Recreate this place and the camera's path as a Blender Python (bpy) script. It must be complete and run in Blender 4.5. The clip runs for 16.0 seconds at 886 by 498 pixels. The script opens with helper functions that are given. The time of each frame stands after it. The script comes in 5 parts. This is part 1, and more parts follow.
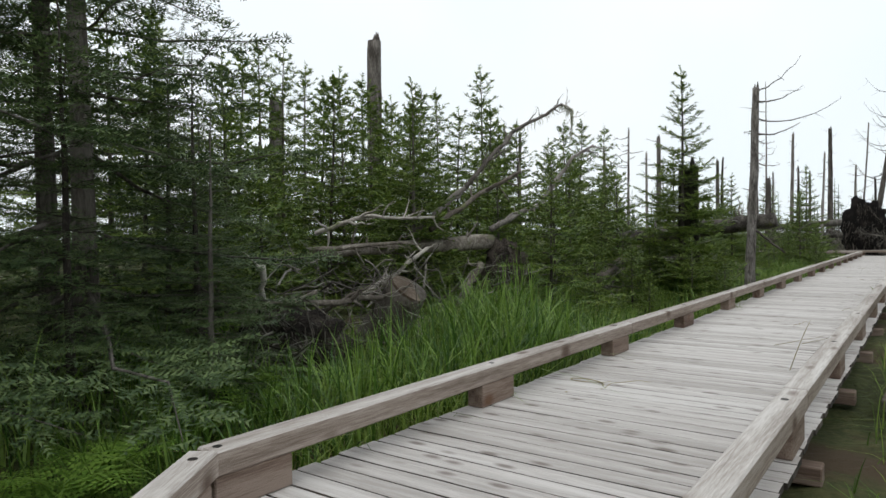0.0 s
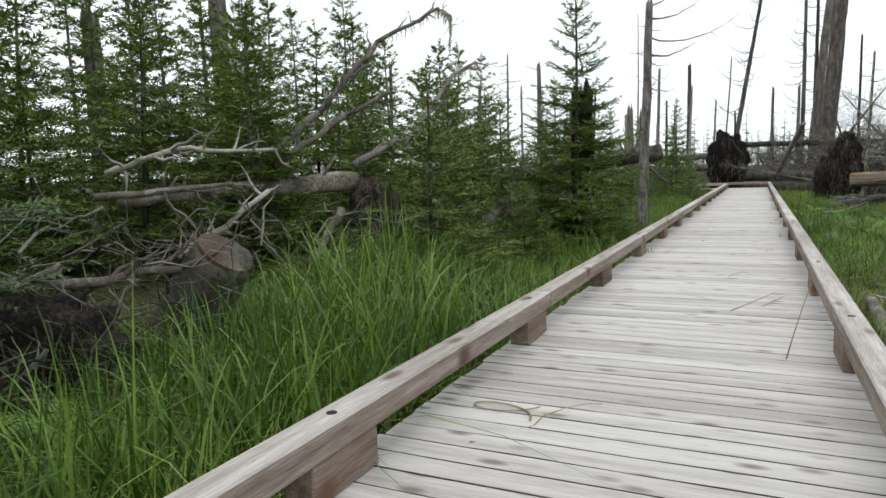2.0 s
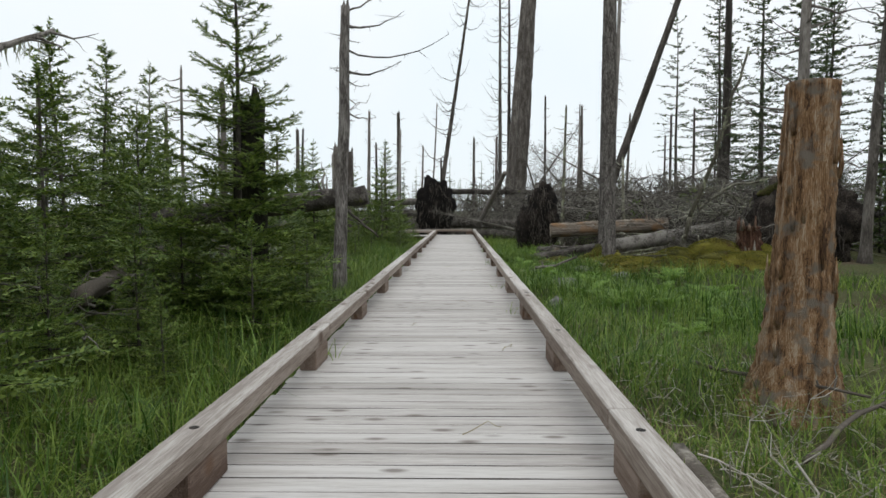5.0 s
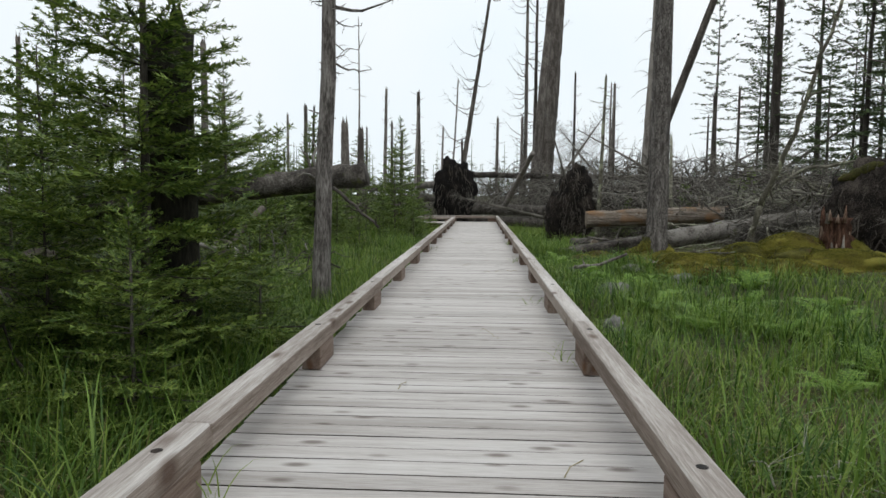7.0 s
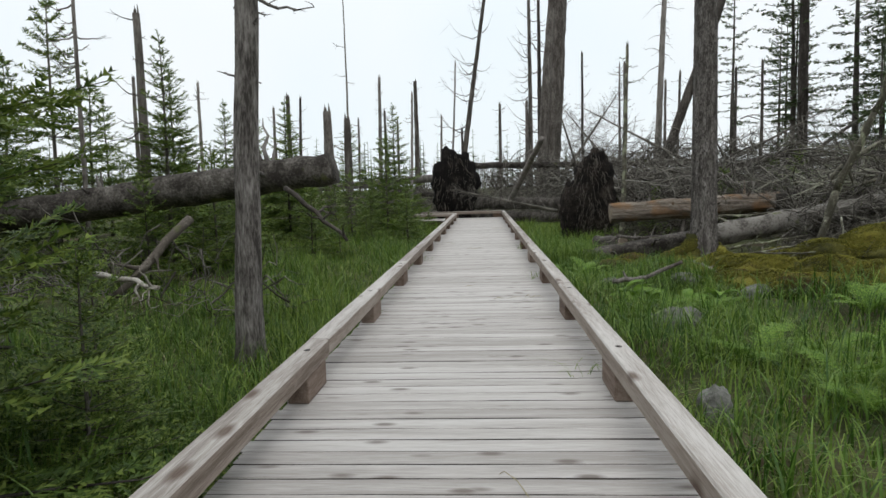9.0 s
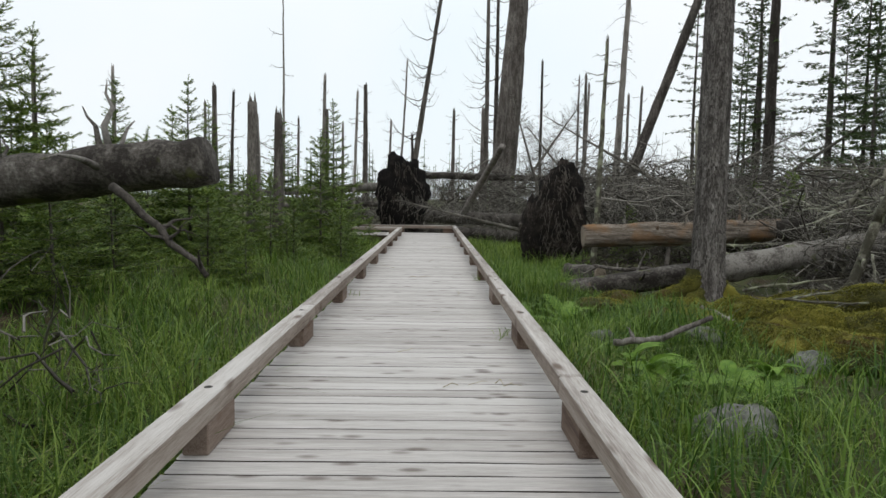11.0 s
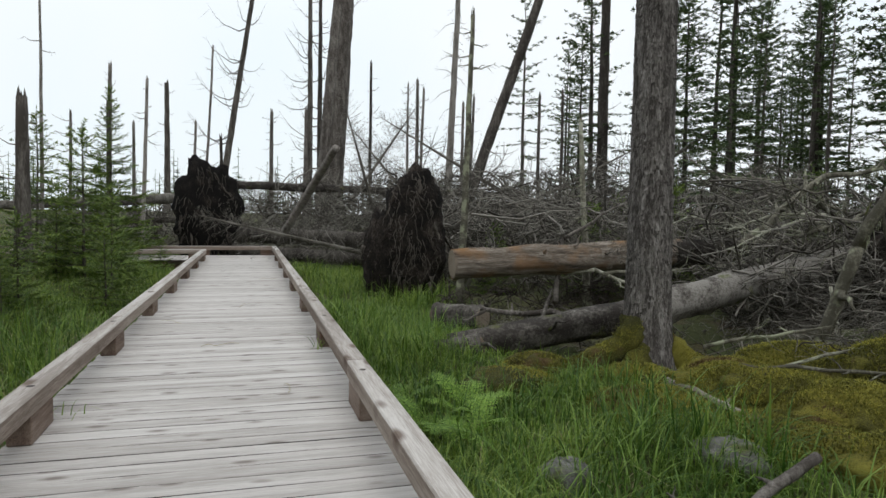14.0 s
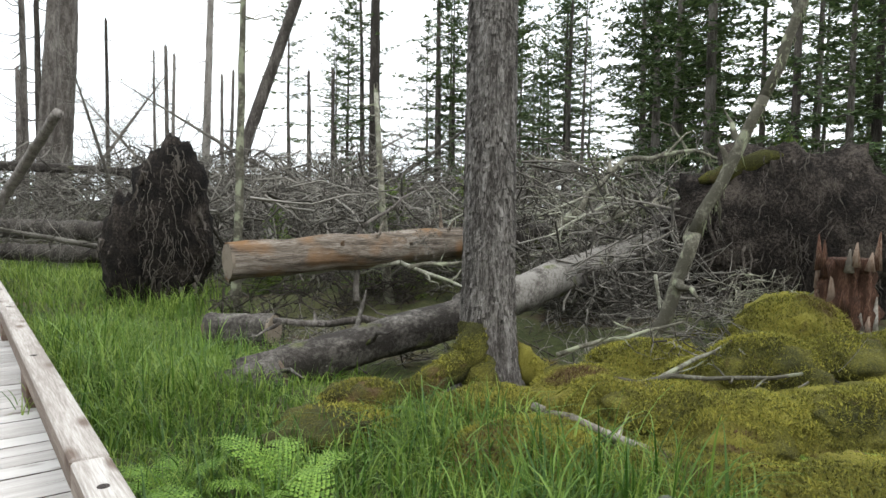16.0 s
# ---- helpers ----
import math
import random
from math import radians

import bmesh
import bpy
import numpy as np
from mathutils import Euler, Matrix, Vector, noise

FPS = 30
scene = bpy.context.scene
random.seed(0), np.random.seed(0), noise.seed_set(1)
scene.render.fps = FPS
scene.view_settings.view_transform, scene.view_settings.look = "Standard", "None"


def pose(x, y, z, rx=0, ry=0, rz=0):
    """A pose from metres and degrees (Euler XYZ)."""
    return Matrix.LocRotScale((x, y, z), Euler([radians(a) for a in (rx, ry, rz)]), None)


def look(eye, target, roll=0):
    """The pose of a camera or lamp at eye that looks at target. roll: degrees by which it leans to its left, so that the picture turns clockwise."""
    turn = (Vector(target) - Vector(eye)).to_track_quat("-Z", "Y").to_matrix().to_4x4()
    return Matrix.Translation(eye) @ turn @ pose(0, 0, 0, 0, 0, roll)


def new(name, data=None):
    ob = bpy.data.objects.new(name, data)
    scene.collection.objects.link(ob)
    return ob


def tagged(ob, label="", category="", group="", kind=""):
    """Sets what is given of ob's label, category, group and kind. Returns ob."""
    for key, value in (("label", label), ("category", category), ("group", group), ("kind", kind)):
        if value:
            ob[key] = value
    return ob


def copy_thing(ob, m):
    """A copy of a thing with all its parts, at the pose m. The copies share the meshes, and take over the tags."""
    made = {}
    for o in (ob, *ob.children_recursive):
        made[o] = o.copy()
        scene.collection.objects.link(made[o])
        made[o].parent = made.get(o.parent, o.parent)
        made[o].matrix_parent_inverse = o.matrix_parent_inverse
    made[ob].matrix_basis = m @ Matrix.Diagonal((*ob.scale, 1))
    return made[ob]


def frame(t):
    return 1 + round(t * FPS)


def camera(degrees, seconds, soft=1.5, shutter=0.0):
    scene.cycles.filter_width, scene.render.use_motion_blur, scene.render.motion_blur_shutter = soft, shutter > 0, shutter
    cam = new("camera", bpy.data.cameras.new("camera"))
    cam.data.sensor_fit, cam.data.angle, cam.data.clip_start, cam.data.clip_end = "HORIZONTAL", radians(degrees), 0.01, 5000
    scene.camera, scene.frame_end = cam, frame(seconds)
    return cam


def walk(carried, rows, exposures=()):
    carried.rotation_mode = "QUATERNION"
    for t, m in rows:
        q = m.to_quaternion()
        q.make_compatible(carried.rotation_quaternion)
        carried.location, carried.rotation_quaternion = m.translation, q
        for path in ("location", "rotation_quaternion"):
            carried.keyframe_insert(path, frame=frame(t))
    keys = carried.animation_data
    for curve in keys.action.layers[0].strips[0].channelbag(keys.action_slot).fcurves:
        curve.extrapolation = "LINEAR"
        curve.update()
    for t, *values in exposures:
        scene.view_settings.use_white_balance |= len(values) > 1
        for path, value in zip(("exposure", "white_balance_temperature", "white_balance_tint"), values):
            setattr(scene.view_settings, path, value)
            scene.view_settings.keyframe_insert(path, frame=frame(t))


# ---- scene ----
cam = camera(67.8, 16.0)
PATH = [
    (0, (1.553, -0.184, 1.17), (0.371, 1.428, 1.134), -0.7),
    (0.5, (1.246, 0.322, 1.124), (0.113, 1.963, 0.97), -1.5),
    (1, (0.91, 0.843, 1.14), (-0.224, 2.48, 0.961), -1.6),
    (1.5, (0.629, 1.323, 1.171), (-0.42, 3.015, 0.97), -1.0),
    (2, (0.453, 1.86, 1.125), (-0.406, 3.652, 0.901), -1.8),
    (2.5, (0.349, 2.378, 1.122), (-0.337, 4.238, 0.861), -1.9),
    (3, (0.28, 3.018, 1.18), (-0.094, 4.969, 0.946), -1.4),
    (3.5, (0.28, 3.699, 1.215), (0.059, 5.682, 1.078), -1.5),
    (4, (0.228, 4.355, 1.224), (0.058, 6.345, 1.12), 1.3),
    (4.5, (0.193, 4.997, 1.198), (0.141, 6.994, 1.122), 0.2),
    (5, (0.183, 5.677, 1.187), (0.135, 7.673, 1.071), -0.2),
    (7.3, (0.187, 8.958, 1.178), (0.065, 10.947, 1.009), 0.2),
    (7.5, (0.209, 9.263, 1.177), (0.09, 11.252, 1.002), -0.3),
    (8, (0.198, 9.997, 1.161), (0.065, 11.984, 0.972), -0.8),
    (8.5, (0.149, 10.711, 1.206), (0.023, 12.697, 1.006), -1.5),
    (9, (0.16, 11.435, 1.23), (0.034, 13.423, 1.047), -1.6),
    (9.2, (0.164, 11.715, 1.219), (0.044, 13.703, 1.037), -1.7),
    (11.3, (0.172, 14.829, 1.229), (0.232, 16.824, 1.098), 0.7),
    (11.5, (0.189, 15.123, 1.205), (0.269, 17.118, 1.092), 0.3),
    (12, (0.221, 15.789, 1.23), (0.312, 17.784, 1.127), 0.4),
    (12.5, (0.184, 16.447, 1.252), (0.303, 18.44, 1.144), 0.6),
    (13, (0.225, 17.081, 1.235), (0.44, 19.066, 1.129), 0.6),
    (13.5, (0.255, 17.577, 1.27), (0.601, 19.544, 1.164), 0.6),
    (14, (0.24, 18.113, 1.262), (0.802, 20.029, 1.161), 0.9),
    (14.5, (0.331, 18.61, 1.219), (1.111, 20.448, 1.109), 1.3),
    (15, (0.389, 19.011, 1.249), (1.346, 20.763, 1.134), 0.9),
    (15.5, (0.441, 19.48, 1.251), (1.549, 21.14, 1.123), -0.1),
    (16, (0.545, 19.851, 1.229), (1.741, 21.449, 1.098), 0.8),
]
walk(cam, [(t, look(eye, target, roll)) for t, eye, target, roll in PATH],
     [(0, 0.05), (0.5, 0.15), (1.5, 0.36), (2.5, 0.22), (3.5, 0.0), (13.5, 0.0), (14.5, 0.12), (15.0, 0.38), (15.5, 0.75), (16, 0.98)])

# ---- light: an overcast day ----
world = bpy.data.worlds.new("world")
scene.world = world
world.use_nodes = True
wt = world.node_tree
sky = wt.nodes.new("ShaderNodeTexSky")
sky.sky_type, sky.sun_disc = "NISHITA", False
sky.sun_elevation, sky.sun_rotation = radians(52), radians(200)
sky.dust_density = 4.0
geo_w = wt.nodes.new("ShaderNodeTexCoord")
sep_w = wt.nodes.new("ShaderNodeSeparateXYZ")
wt.links.new(geo_w.outputs["Generated"], sep_w.inputs[0])
rise = wt.nodes.new("ShaderNodeMapRange")
rise.interpolation_type = "SMOOTHSTEP"
rise.inputs["From Min"].default_value, rise.inputs["From Max"].default_value = 0.15, 1.0
rise.inputs["To Min"].default_value, rise.inputs["To Max"].default_value = 1.05, 1.38
wt.links.new(sep_w.outputs["Z"], rise.inputs["Value"])
cloud_noise = wt.nodes.new("ShaderNodeTexNoise")
cloud_noise.inputs["Scale"].default_value, cloud_noise.inputs["Detail"].default_value = 2.2, 4.0
wt.links.new(geo_w.outputs["Generated"], cloud_noise.inputs["Vector"])
cloud_ramp = wt.nodes.new("ShaderNodeValToRGB")
cloud_ramp.color_ramp.elements[0].position, cloud_ramp.color_ramp.elements[1].position = 0.3, 0.7
cloud_ramp.color_ramp.elements[0].color = (0.86, 0.95, 1.0, 1)
cloud_ramp.color_ramp.elements[1].color = (0.96, 0.99, 1.0, 1)
wt.links.new(cloud_noise.outputs["Fac"], cloud_ramp.inputs[0])
cloud = wt.nodes.new("ShaderNodeBackground")
wt.links.new(cloud_ramp.outputs[0], cloud.inputs["Color"])
wt.links.new(rise.outputs["Result"], cloud.inputs["Strength"])
clear = wt.nodes.new("ShaderNodeBackground")
clear.inputs["Strength"].default_value = 0.1
wt.links.new(sky.outputs[0], clear.inputs["Color"])
both = wt.nodes.new("ShaderNodeMixShader")
both.inputs[0].default_value = 0.93
wt.links.new(clear.outputs[0], both.inputs[1])
wt.links.new(cloud.outputs[0], both.inputs[2])
out_w = [n for n in wt.nodes if n.type == "OUTPUT_WORLD"][0]
for n in [n for n in wt.nodes if n.type == "BACKGROUND" and n not in (cloud, clear)]:
    wt.nodes.remove(n)
wt.links.new(both.outputs[0], out_w.inputs["Surface"])

sun = new("sun", bpy.data.lights.new("sun", "SUN"))
sun.data.energy, sun.data.angle, sun.data.color = 0.45, radians(30), (1.0, 0.96, 0.9)
sun.matrix_world = look((0, 0, 40), (-10, 22, 0))


# ---- materials ----
def material(name, low, mid, high, size=1.0, stretch=(1, 1, 1), rough=0.85, bump=0.4, fine=14.0, vary=0.25,
             island=False, through_light=0.0, spots=None, spot_size=3.0, spot_amount=0.6, bump_dist=0.02, spot_soft=0.08):
    """A matt natural surface: a large and a fine noise between three tones, spots of a second tone, relief."""
    m = bpy.data.materials.new(name)
    m.use_nodes = True
    t = m.node_tree
    b = t.nodes["Principled BSDF"]
    b.inputs["Roughness"].default_value = rough
    b.inputs["Specular IOR Level"].default_value = 0.25
    co = t.nodes.new("ShaderNodeTexCoord")
    inf = t.nodes.new("ShaderNodeObjectInfo")
    mul = t.nodes.new("ShaderNodeMath")
    mul.operation = "MULTIPLY"
    mul.inputs[1].default_value = 37.0
    t.links.new(inf.outputs["Random"], mul.inputs[0])
    off = t.nodes.new("ShaderNodeVectorMath")
    off.operation = "ADD"
    t.links.new(co.outputs["Object"], off.inputs[0])
    t.links.new(mul.outputs[0], off.inputs[1])
    mp = t.nodes.new("ShaderNodeMapping")
    mp.inputs["Scale"].default_value = stretch
    t.links.new(off.outputs[0], mp.inputs["Vector"])
    n1 = t.nodes.new("ShaderNodeTexNoise")
    n1.inputs["Scale"].default_value, n1.inputs["Detail"].default_value = size, 5.0
    n2 = t.nodes.new("ShaderNodeTexNoise")
    n2.inputs["Scale"].default_value, n2.inputs["Detail"].default_value = size * fine, 6.0
    n2.inputs["Roughness"].default_value = 0.65
    for n in (n1, n2):
        t.links.new(mp.outputs[0], n.inputs["Vector"])
    add = t.nodes.new("ShaderNodeMath")
    add.operation = "ADD"
    t.links.new(n1.outputs["Fac"], add.inputs[0])
    t.links.new(n2.outputs["Fac"], add.inputs[1])
    half = t.nodes.new("ShaderNodeMath")
    half.operation = "MULTIPLY_ADD"
    half.inputs[1].default_value, half.inputs[2].default_value = 0.5, -vary / 2
    t.links.new(add.outputs[0], half.inputs[0])
    src = half
    rnd = inf.outputs["Random"]
    if island:
        g = t.nodes.new("ShaderNodeNewGeometry")
        rnd = g.outputs["Random Per Island"]
    sh = t.nodes.new("ShaderNodeMath")
    sh.operation = "MULTIPLY_ADD"
    sh.inputs[1].default_value = vary
    t.links.new(rnd, sh.inputs[0])
    t.links.new(src.outputs[0], sh.inputs[2])
    r = t.nodes.new("ShaderNodeValToRGB")
    e = r.color_ramp.elements
    e[0].position, e[0].color = 0.38, (*low, 1)
    e[1].position, e[1].color = 0.62, (*high, 1)
    k = e.new(0.5)
    k.color = (*mid, 1)
    t.links.new(sh.outputs[0], r.inputs[0])
    col = r.outputs[0]
    if spots:
        v = t.nodes.new("ShaderNodeTexNoise")
        v.inputs["Scale"].default_value, v.inputs["Detail"].default_value = spot_size, 4.0
        t.links.new(off.outputs[0], v.inputs["Vector"])
        rr = t.nodes.new("ShaderNodeMapRange")
        rr.inputs["From Min"].default_value, rr.inputs["From Max"].default_value = spot_amount, spot_amount + spot_soft
        t.links.new(v.outputs["Fac"], rr.inputs["Value"])
        mx = t.nodes.new("ShaderNodeMix")
        mx.data_type = "RGBA"
        t.links.new(rr.outputs[0], mx.inputs[0])
        t.links.new(col, mx.inputs[6])
        mx.inputs[7].default_value = (*spots, 1)
        col = mx.outputs[2]
    t.links.new(col, b.inputs["Base Color"])
    if bump:
        bp = t.nodes.new("ShaderNodeBump")
        bp.inputs["Strength"].default_value, bp.inputs["Distance"].default_value = bump, bump_dist
        t.links.new(n2.outputs["Fac"], bp.inputs["Height"])
        t.links.new(bp.outputs[0], b.inputs["Normal"])
    if through_light:
        tr = t.nodes.new("ShaderNodeBsdfTranslucent")
        t.links.new(col, tr.inputs["Color"])
        ms = t.nodes.new("ShaderNodeMixShader")
        ms.inputs[0].default_value = through_light
        t.links.new(b.outputs[0], ms.inputs[1])
        t.links.new(tr.outputs[0], ms.inputs[2])
        t.links.new(ms.outputs[0], t.nodes["Material Output"].inputs["Surface"])
    return m


def timber(name, low, mid, high, knot, knot_size):
    """Sawn weathered timber, grain along local x, with dark oval knots."""
    m = material(name, low, mid, high, 1.6, (0.5, 9, 9), 0.8, 0.5, 9.0, 0.16, bump_dist=0.008)
    t = m.node_tree
    b = t.nodes["Principled BSDF"]
    off = [n for n in t.nodes if n.type == "VECT_MATH"][0]
    col = b.inputs["Base Color"].links[0].from_socket
    mp = t.nodes.new("ShaderNodeMapping")
    mp.inputs["Scale"].default_value = (knot_size[0], knot_size[1], knot_size[1] * 0.5)
    t.links.new(off.outputs[0], mp.inputs["Vector"])
    v = t.nodes.new("ShaderNodeTexVoronoi")
    v.inputs["Scale"].default_value = 1.0
    v.inputs["Randomness"].default_value = 1.0
    t.links.new(mp.outputs[0], v.inputs["Vector"])
    rr = t.nodes.new("ShaderNodeMapRange")
    rr.inputs["From Min"].default_value, rr.inputs["From Max"].default_value = 0.24, 0.09
    rr.inputs["To Max"].default_value = 0.8
    t.links.new(v.outputs["Distance"], rr.inputs["Value"])
    mx = t.nodes.new("ShaderNodeMix")
    mx.data_type = "RGBA"
    t.links.new(rr.outputs[0], mx.inputs[0])
    t.links.new(col, mx.inputs[6])
    mx.inputs[7].default_value = (*knot, 1)
    t.links.new(mx.outputs[2], b.inputs["Base Color"])
    return m


M_DECK = timber("weathered_deck", (0.34, 0.315, 0.295), (0.45, 0.42, 0.4), (0.55, 0.525, 0.505), (0.13, 0.105, 0.09), (3.0, 7.5))
# plank edges: the shade of the gaps and some dirt, both put into the colour
M_EDGE = material("dirty_shaded_plank_edge", (0.03, 0.026, 0.022), (0.06, 0.05, 0.042), (0.10, 0.085, 0.07), 6.0, rough=0.95)
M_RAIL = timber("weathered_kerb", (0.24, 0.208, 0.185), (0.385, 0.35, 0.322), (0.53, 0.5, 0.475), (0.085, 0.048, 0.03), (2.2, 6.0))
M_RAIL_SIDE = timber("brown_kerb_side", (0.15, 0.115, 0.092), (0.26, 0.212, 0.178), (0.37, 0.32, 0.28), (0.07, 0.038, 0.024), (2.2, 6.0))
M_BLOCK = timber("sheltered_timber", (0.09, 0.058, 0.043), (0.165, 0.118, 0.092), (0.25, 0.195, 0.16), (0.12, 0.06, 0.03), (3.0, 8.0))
M_HOLE = material("rusted_bolt", (0.008, 0.007, 0.006), (0.015, 0.012, 0.01), (0.03, 0.02, 0.015), 30, rough=0.6)
M_GROUND = material("bog_soil", (0.025, 0.03, 0.012), (0.045, 0.055, 0.018), (0.085, 0.085, 0.035), 0.7, rough=0.95, bump=0.8,
                    fine=22, spots=(0.07, 0.05, 0.03), spot_size=0.9, spot_amount=0.55, bump_dist=0.05)
M_MOSS = material("moss", (0.04, 0.04, 0.012), (0.115, 0.108, 0.02), (0.21, 0.19, 0.034), 2.5, rough=1.0, bump=1.0, fine=26,
                  spots=(0.10, 0.065, 0.028), spot_size=2.2, spot_amount=0.6, bump_dist=0.03)
M_MOSS_TUFT = material("moss_tuft", (0.055, 0.055, 0.012), (0.16, 0.155, 0.026), (0.30, 0.275, 0.048), 2.5, rough=1.0, bump=0, vary=0.2, island=True, through_light=0.2,
                       spots=(0.10, 0.065, 0.028), spot_size=1.2, spot_amount=0.58)
M_GRASS = material("grass_blade", (0.05, 0.10, 0.016), (0.11, 0.185, 0.028), (0.22, 0.30, 0.06), 0.35, rough=0.55, bump=0,
                   fine=5, vary=0.35, island=True, through_light=0.35)
M_REED = material("reed_blade", (0.035, 0.085, 0.012), (0.08, 0.155, 0.022), (0.18, 0.28, 0.055), 0.4, rough=0.38, bump=0,
                  fine=5, vary=0.35, island=True, through_light=0.35)
M_STRAW = material("dry_grass", (0.17, 0.14, 0.06), (0.28, 0.24, 0.12), (0.38, 0.34, 0.2), 0.6, rough=0.7, bump=0, vary=0.4,
                   island=True, through_light=0.25)
M_FERN = material("fern_leaf", (0.08, 0.16, 0.022), (0.14, 0.25, 0.035), (0.22, 0.35, 0.06), 1.2, rough=0.55, bump=0, vary=0.35,
                  island=True, through_light=0.35)
M_NEEDLE = material("spruce_needles", (0.05, 0.088, 0.017), (0.10, 0.158, 0.028), (0.185, 0.245, 0.05), 1.1, rough=0.6, bump=0,
                    fine=4, vary=0.45, island=True, through_light=0.22)
M_NEEDLE_DARK = material("dark_needles", (0.036, 0.063, 0.024), (0.07, 0.11, 0.041), (0.12, 0.165, 0.062), 1.0, rough=0.6, bump=0,
                         fine=4, vary=0.35, island=True, through_light=0.2)
M_BARK = material("grey_bark", (0.065, 0.055, 0.048), (0.155, 0.138, 0.124), (0.27, 0.248, 0.226), 5.0, (1, 1, 0.25), 0.95, 1.0, 6.0, 0.2,
                  bump_dist=0.03)
M_BARK_OLD = material("scaly_bark", (0.06, 0.052, 0.047), (0.185, 0.168, 0.155), (0.32, 0.298, 0.28), 13.0, (1, 1, 0.22), 0.95, 1.0, 4.0, 0.12, bump_dist=0.04)
M_BARK_DARK = material("dark_bark", (0.032, 0.027, 0.023), (0.08, 0.07, 0.061), (0.155, 0.14, 0.125), 5.0, (1, 1, 0.25), 0.95, 0.9, 6.0, 0.2)
M_DEAD = material("silver_deadwood", (0.10, 0.085, 0.07), (0.23, 0.205, 0.175), (0.42, 0.39, 0.35), 4.0, (1, 1, 1), 0.9, 0.7, 7.0, 0.35,
                  spots=(0.12, 0.13, 0.06), spot_size=3.5, spot_amount=0.62)
M_LICHEN = material("lichened_branch", (0.08, 0.074, 0.056), (0.19, 0.18, 0.14), (0.36, 0.36, 0.29), 6.0, (1, 1, 1), 0.95, 0.6, 5.0, 0.3,
                    spots=(0.25, 0.26, 0.18), spot_size=5.0, spot_amount=0.55)
M_LOG = material("fallen_log_bark", (0.035, 0.03, 0.026), (0.105, 0.094, 0.083), (0.23, 0.215, 0.195), 4.5, (1, 1, 1), 0.95, 0.9, 6.0, 0.25,
                 spots=(0.09, 0.10, 0.03), spot_size=2.4, spot_amount=0.63)
M_RAWWOOD = material("stripped_wood", (0.06, 0.032, 0.018), (0.29, 0.165, 0.08), (0.48, 0.39, 0.29), 3.4, (6, 6, 0.5), 0.9, 1.0, 6.0, 0.15,
                     spots=(0.19, 0.16, 0.13), spot_size=7.0, spot_amount=0.54, spot_soft=0.12, bump_dist=0.03)
M_BARELOG = material("barkless_log", (0.05, 0.04, 0.032), (0.18, 0.145, 0.115), (0.36, 0.32, 0.275), 2.5, (0.4, 6, 6), 0.9, 1.0, 6.0, 0.1,
                     spots=(0.24, 0.135, 0.065), spot_size=2.2, spot_soft=0.2, spot_amount=0.5, bump_dist=0.025)
M_BARK_BLACK = material("very_dark_bark", (0.012, 0.011, 0.009), (0.03, 0.028, 0.02), (0.065, 0.06, 0.045), 5.0, (1, 1, 0.25), 0.95, 0.9, 6.0, 0.2)
M_SAWN = material("sawn_face", (0.07, 0.05, 0.035), (0.13, 0.10, 0.075), (0.22, 0.18, 0.14), 4.0, rough=0.85, bump=0.5, fine=9)
M_ROTTEN = material("rotten_red_wood", (0.045, 0.022, 0.014), (0.12, 0.06, 0.038), (0.27, 0.2, 0.155), 6.0, (3, 3, 0.6), 0.95, 1.0, 6.0, 0.3)
M_SOIL = material("root_soil", (0.005, 0.004, 0.0035), (0.022, 0.017, 0.014), (0.085, 0.07, 0.058), 3.0, rough=1.0, bump=1.0, fine=9,
                  bump_dist=0.06)
M_ROOT = material("root_bark", (0.02, 0.016, 0.013), (0.05, 0.041, 0.034), (0.115, 0.1, 0.086), 5.0, rough=0.95, bump=0.8, fine=6, vary=0.3)
M_ROCK = material("lichened_rock", (0.07, 0.07, 0.062), (0.14, 0.138, 0.125), (0.25, 0.25, 0.23), 3.0, rough=0.9, bump=0.8, fine=9,
                  spots=(0.09, 0.10, 0.04), spot_size=4, spot_amount=0.6)
M_BRUSH = material("grey_brush", (0.05, 0.045, 0.037), (0.115, 0.105, 0.09), (0.22, 0.205, 0.18), 2.0, rough=0.95, bump=0, vary=0.4, island=True)
M_BEARD = material("beard_lichen", (0.20, 0.22, 0.13), (0.28, 0.30, 0.19), (0.36, 0.38, 0.25), 3.0, rough=1.0, bump=0, vary=0.3, island=True,
                   through_light=0.3)


# ---- mesh tools ----
class Build:
    """Gathers vertices with triangles and quads, and makes one mesh of them."""

    def __init__(self):
        self.v, self.f, self.n = [], [], 0

    def add(self, v, *faces):
        v = np.asarray(v, float).reshape(-1, 3)
        for f in faces:
            f = np.asarray(f, int)
            if f.size:
                self.f.append(f + self.n)
        self.v.append(v)
        self.n += len(v)
        return self

    def mesh(self, name, *mats, smooth=True):
        me = bpy.data.meshes.new(name)
        v = np.concatenate(self.v)
        me.vertices.add(len(v))
        me.vertices.foreach_set("co", v.astype(np.float32).ravel())
        loops = np.concatenate([f.ravel() for f in self.f])
        sizes = np.concatenate([np.full(len(f), f.shape[1]) for f in self.f])
        me.loops.add(len(loops))
        me.loops.foreach_set("vertex_index", loops.astype(np.int32))
        me.polygons.add(len(sizes))
        me.polygons.foreach_set("loop_start", (np.cumsum(sizes) - sizes).astype(np.int32))
        me.polygons.foreach_set("use_smooth", np.full(len(sizes), smooth))
        me.update(calc_edges=True)
        me.validate()
        for m in mats:
            me.materials.append(m)
        return me


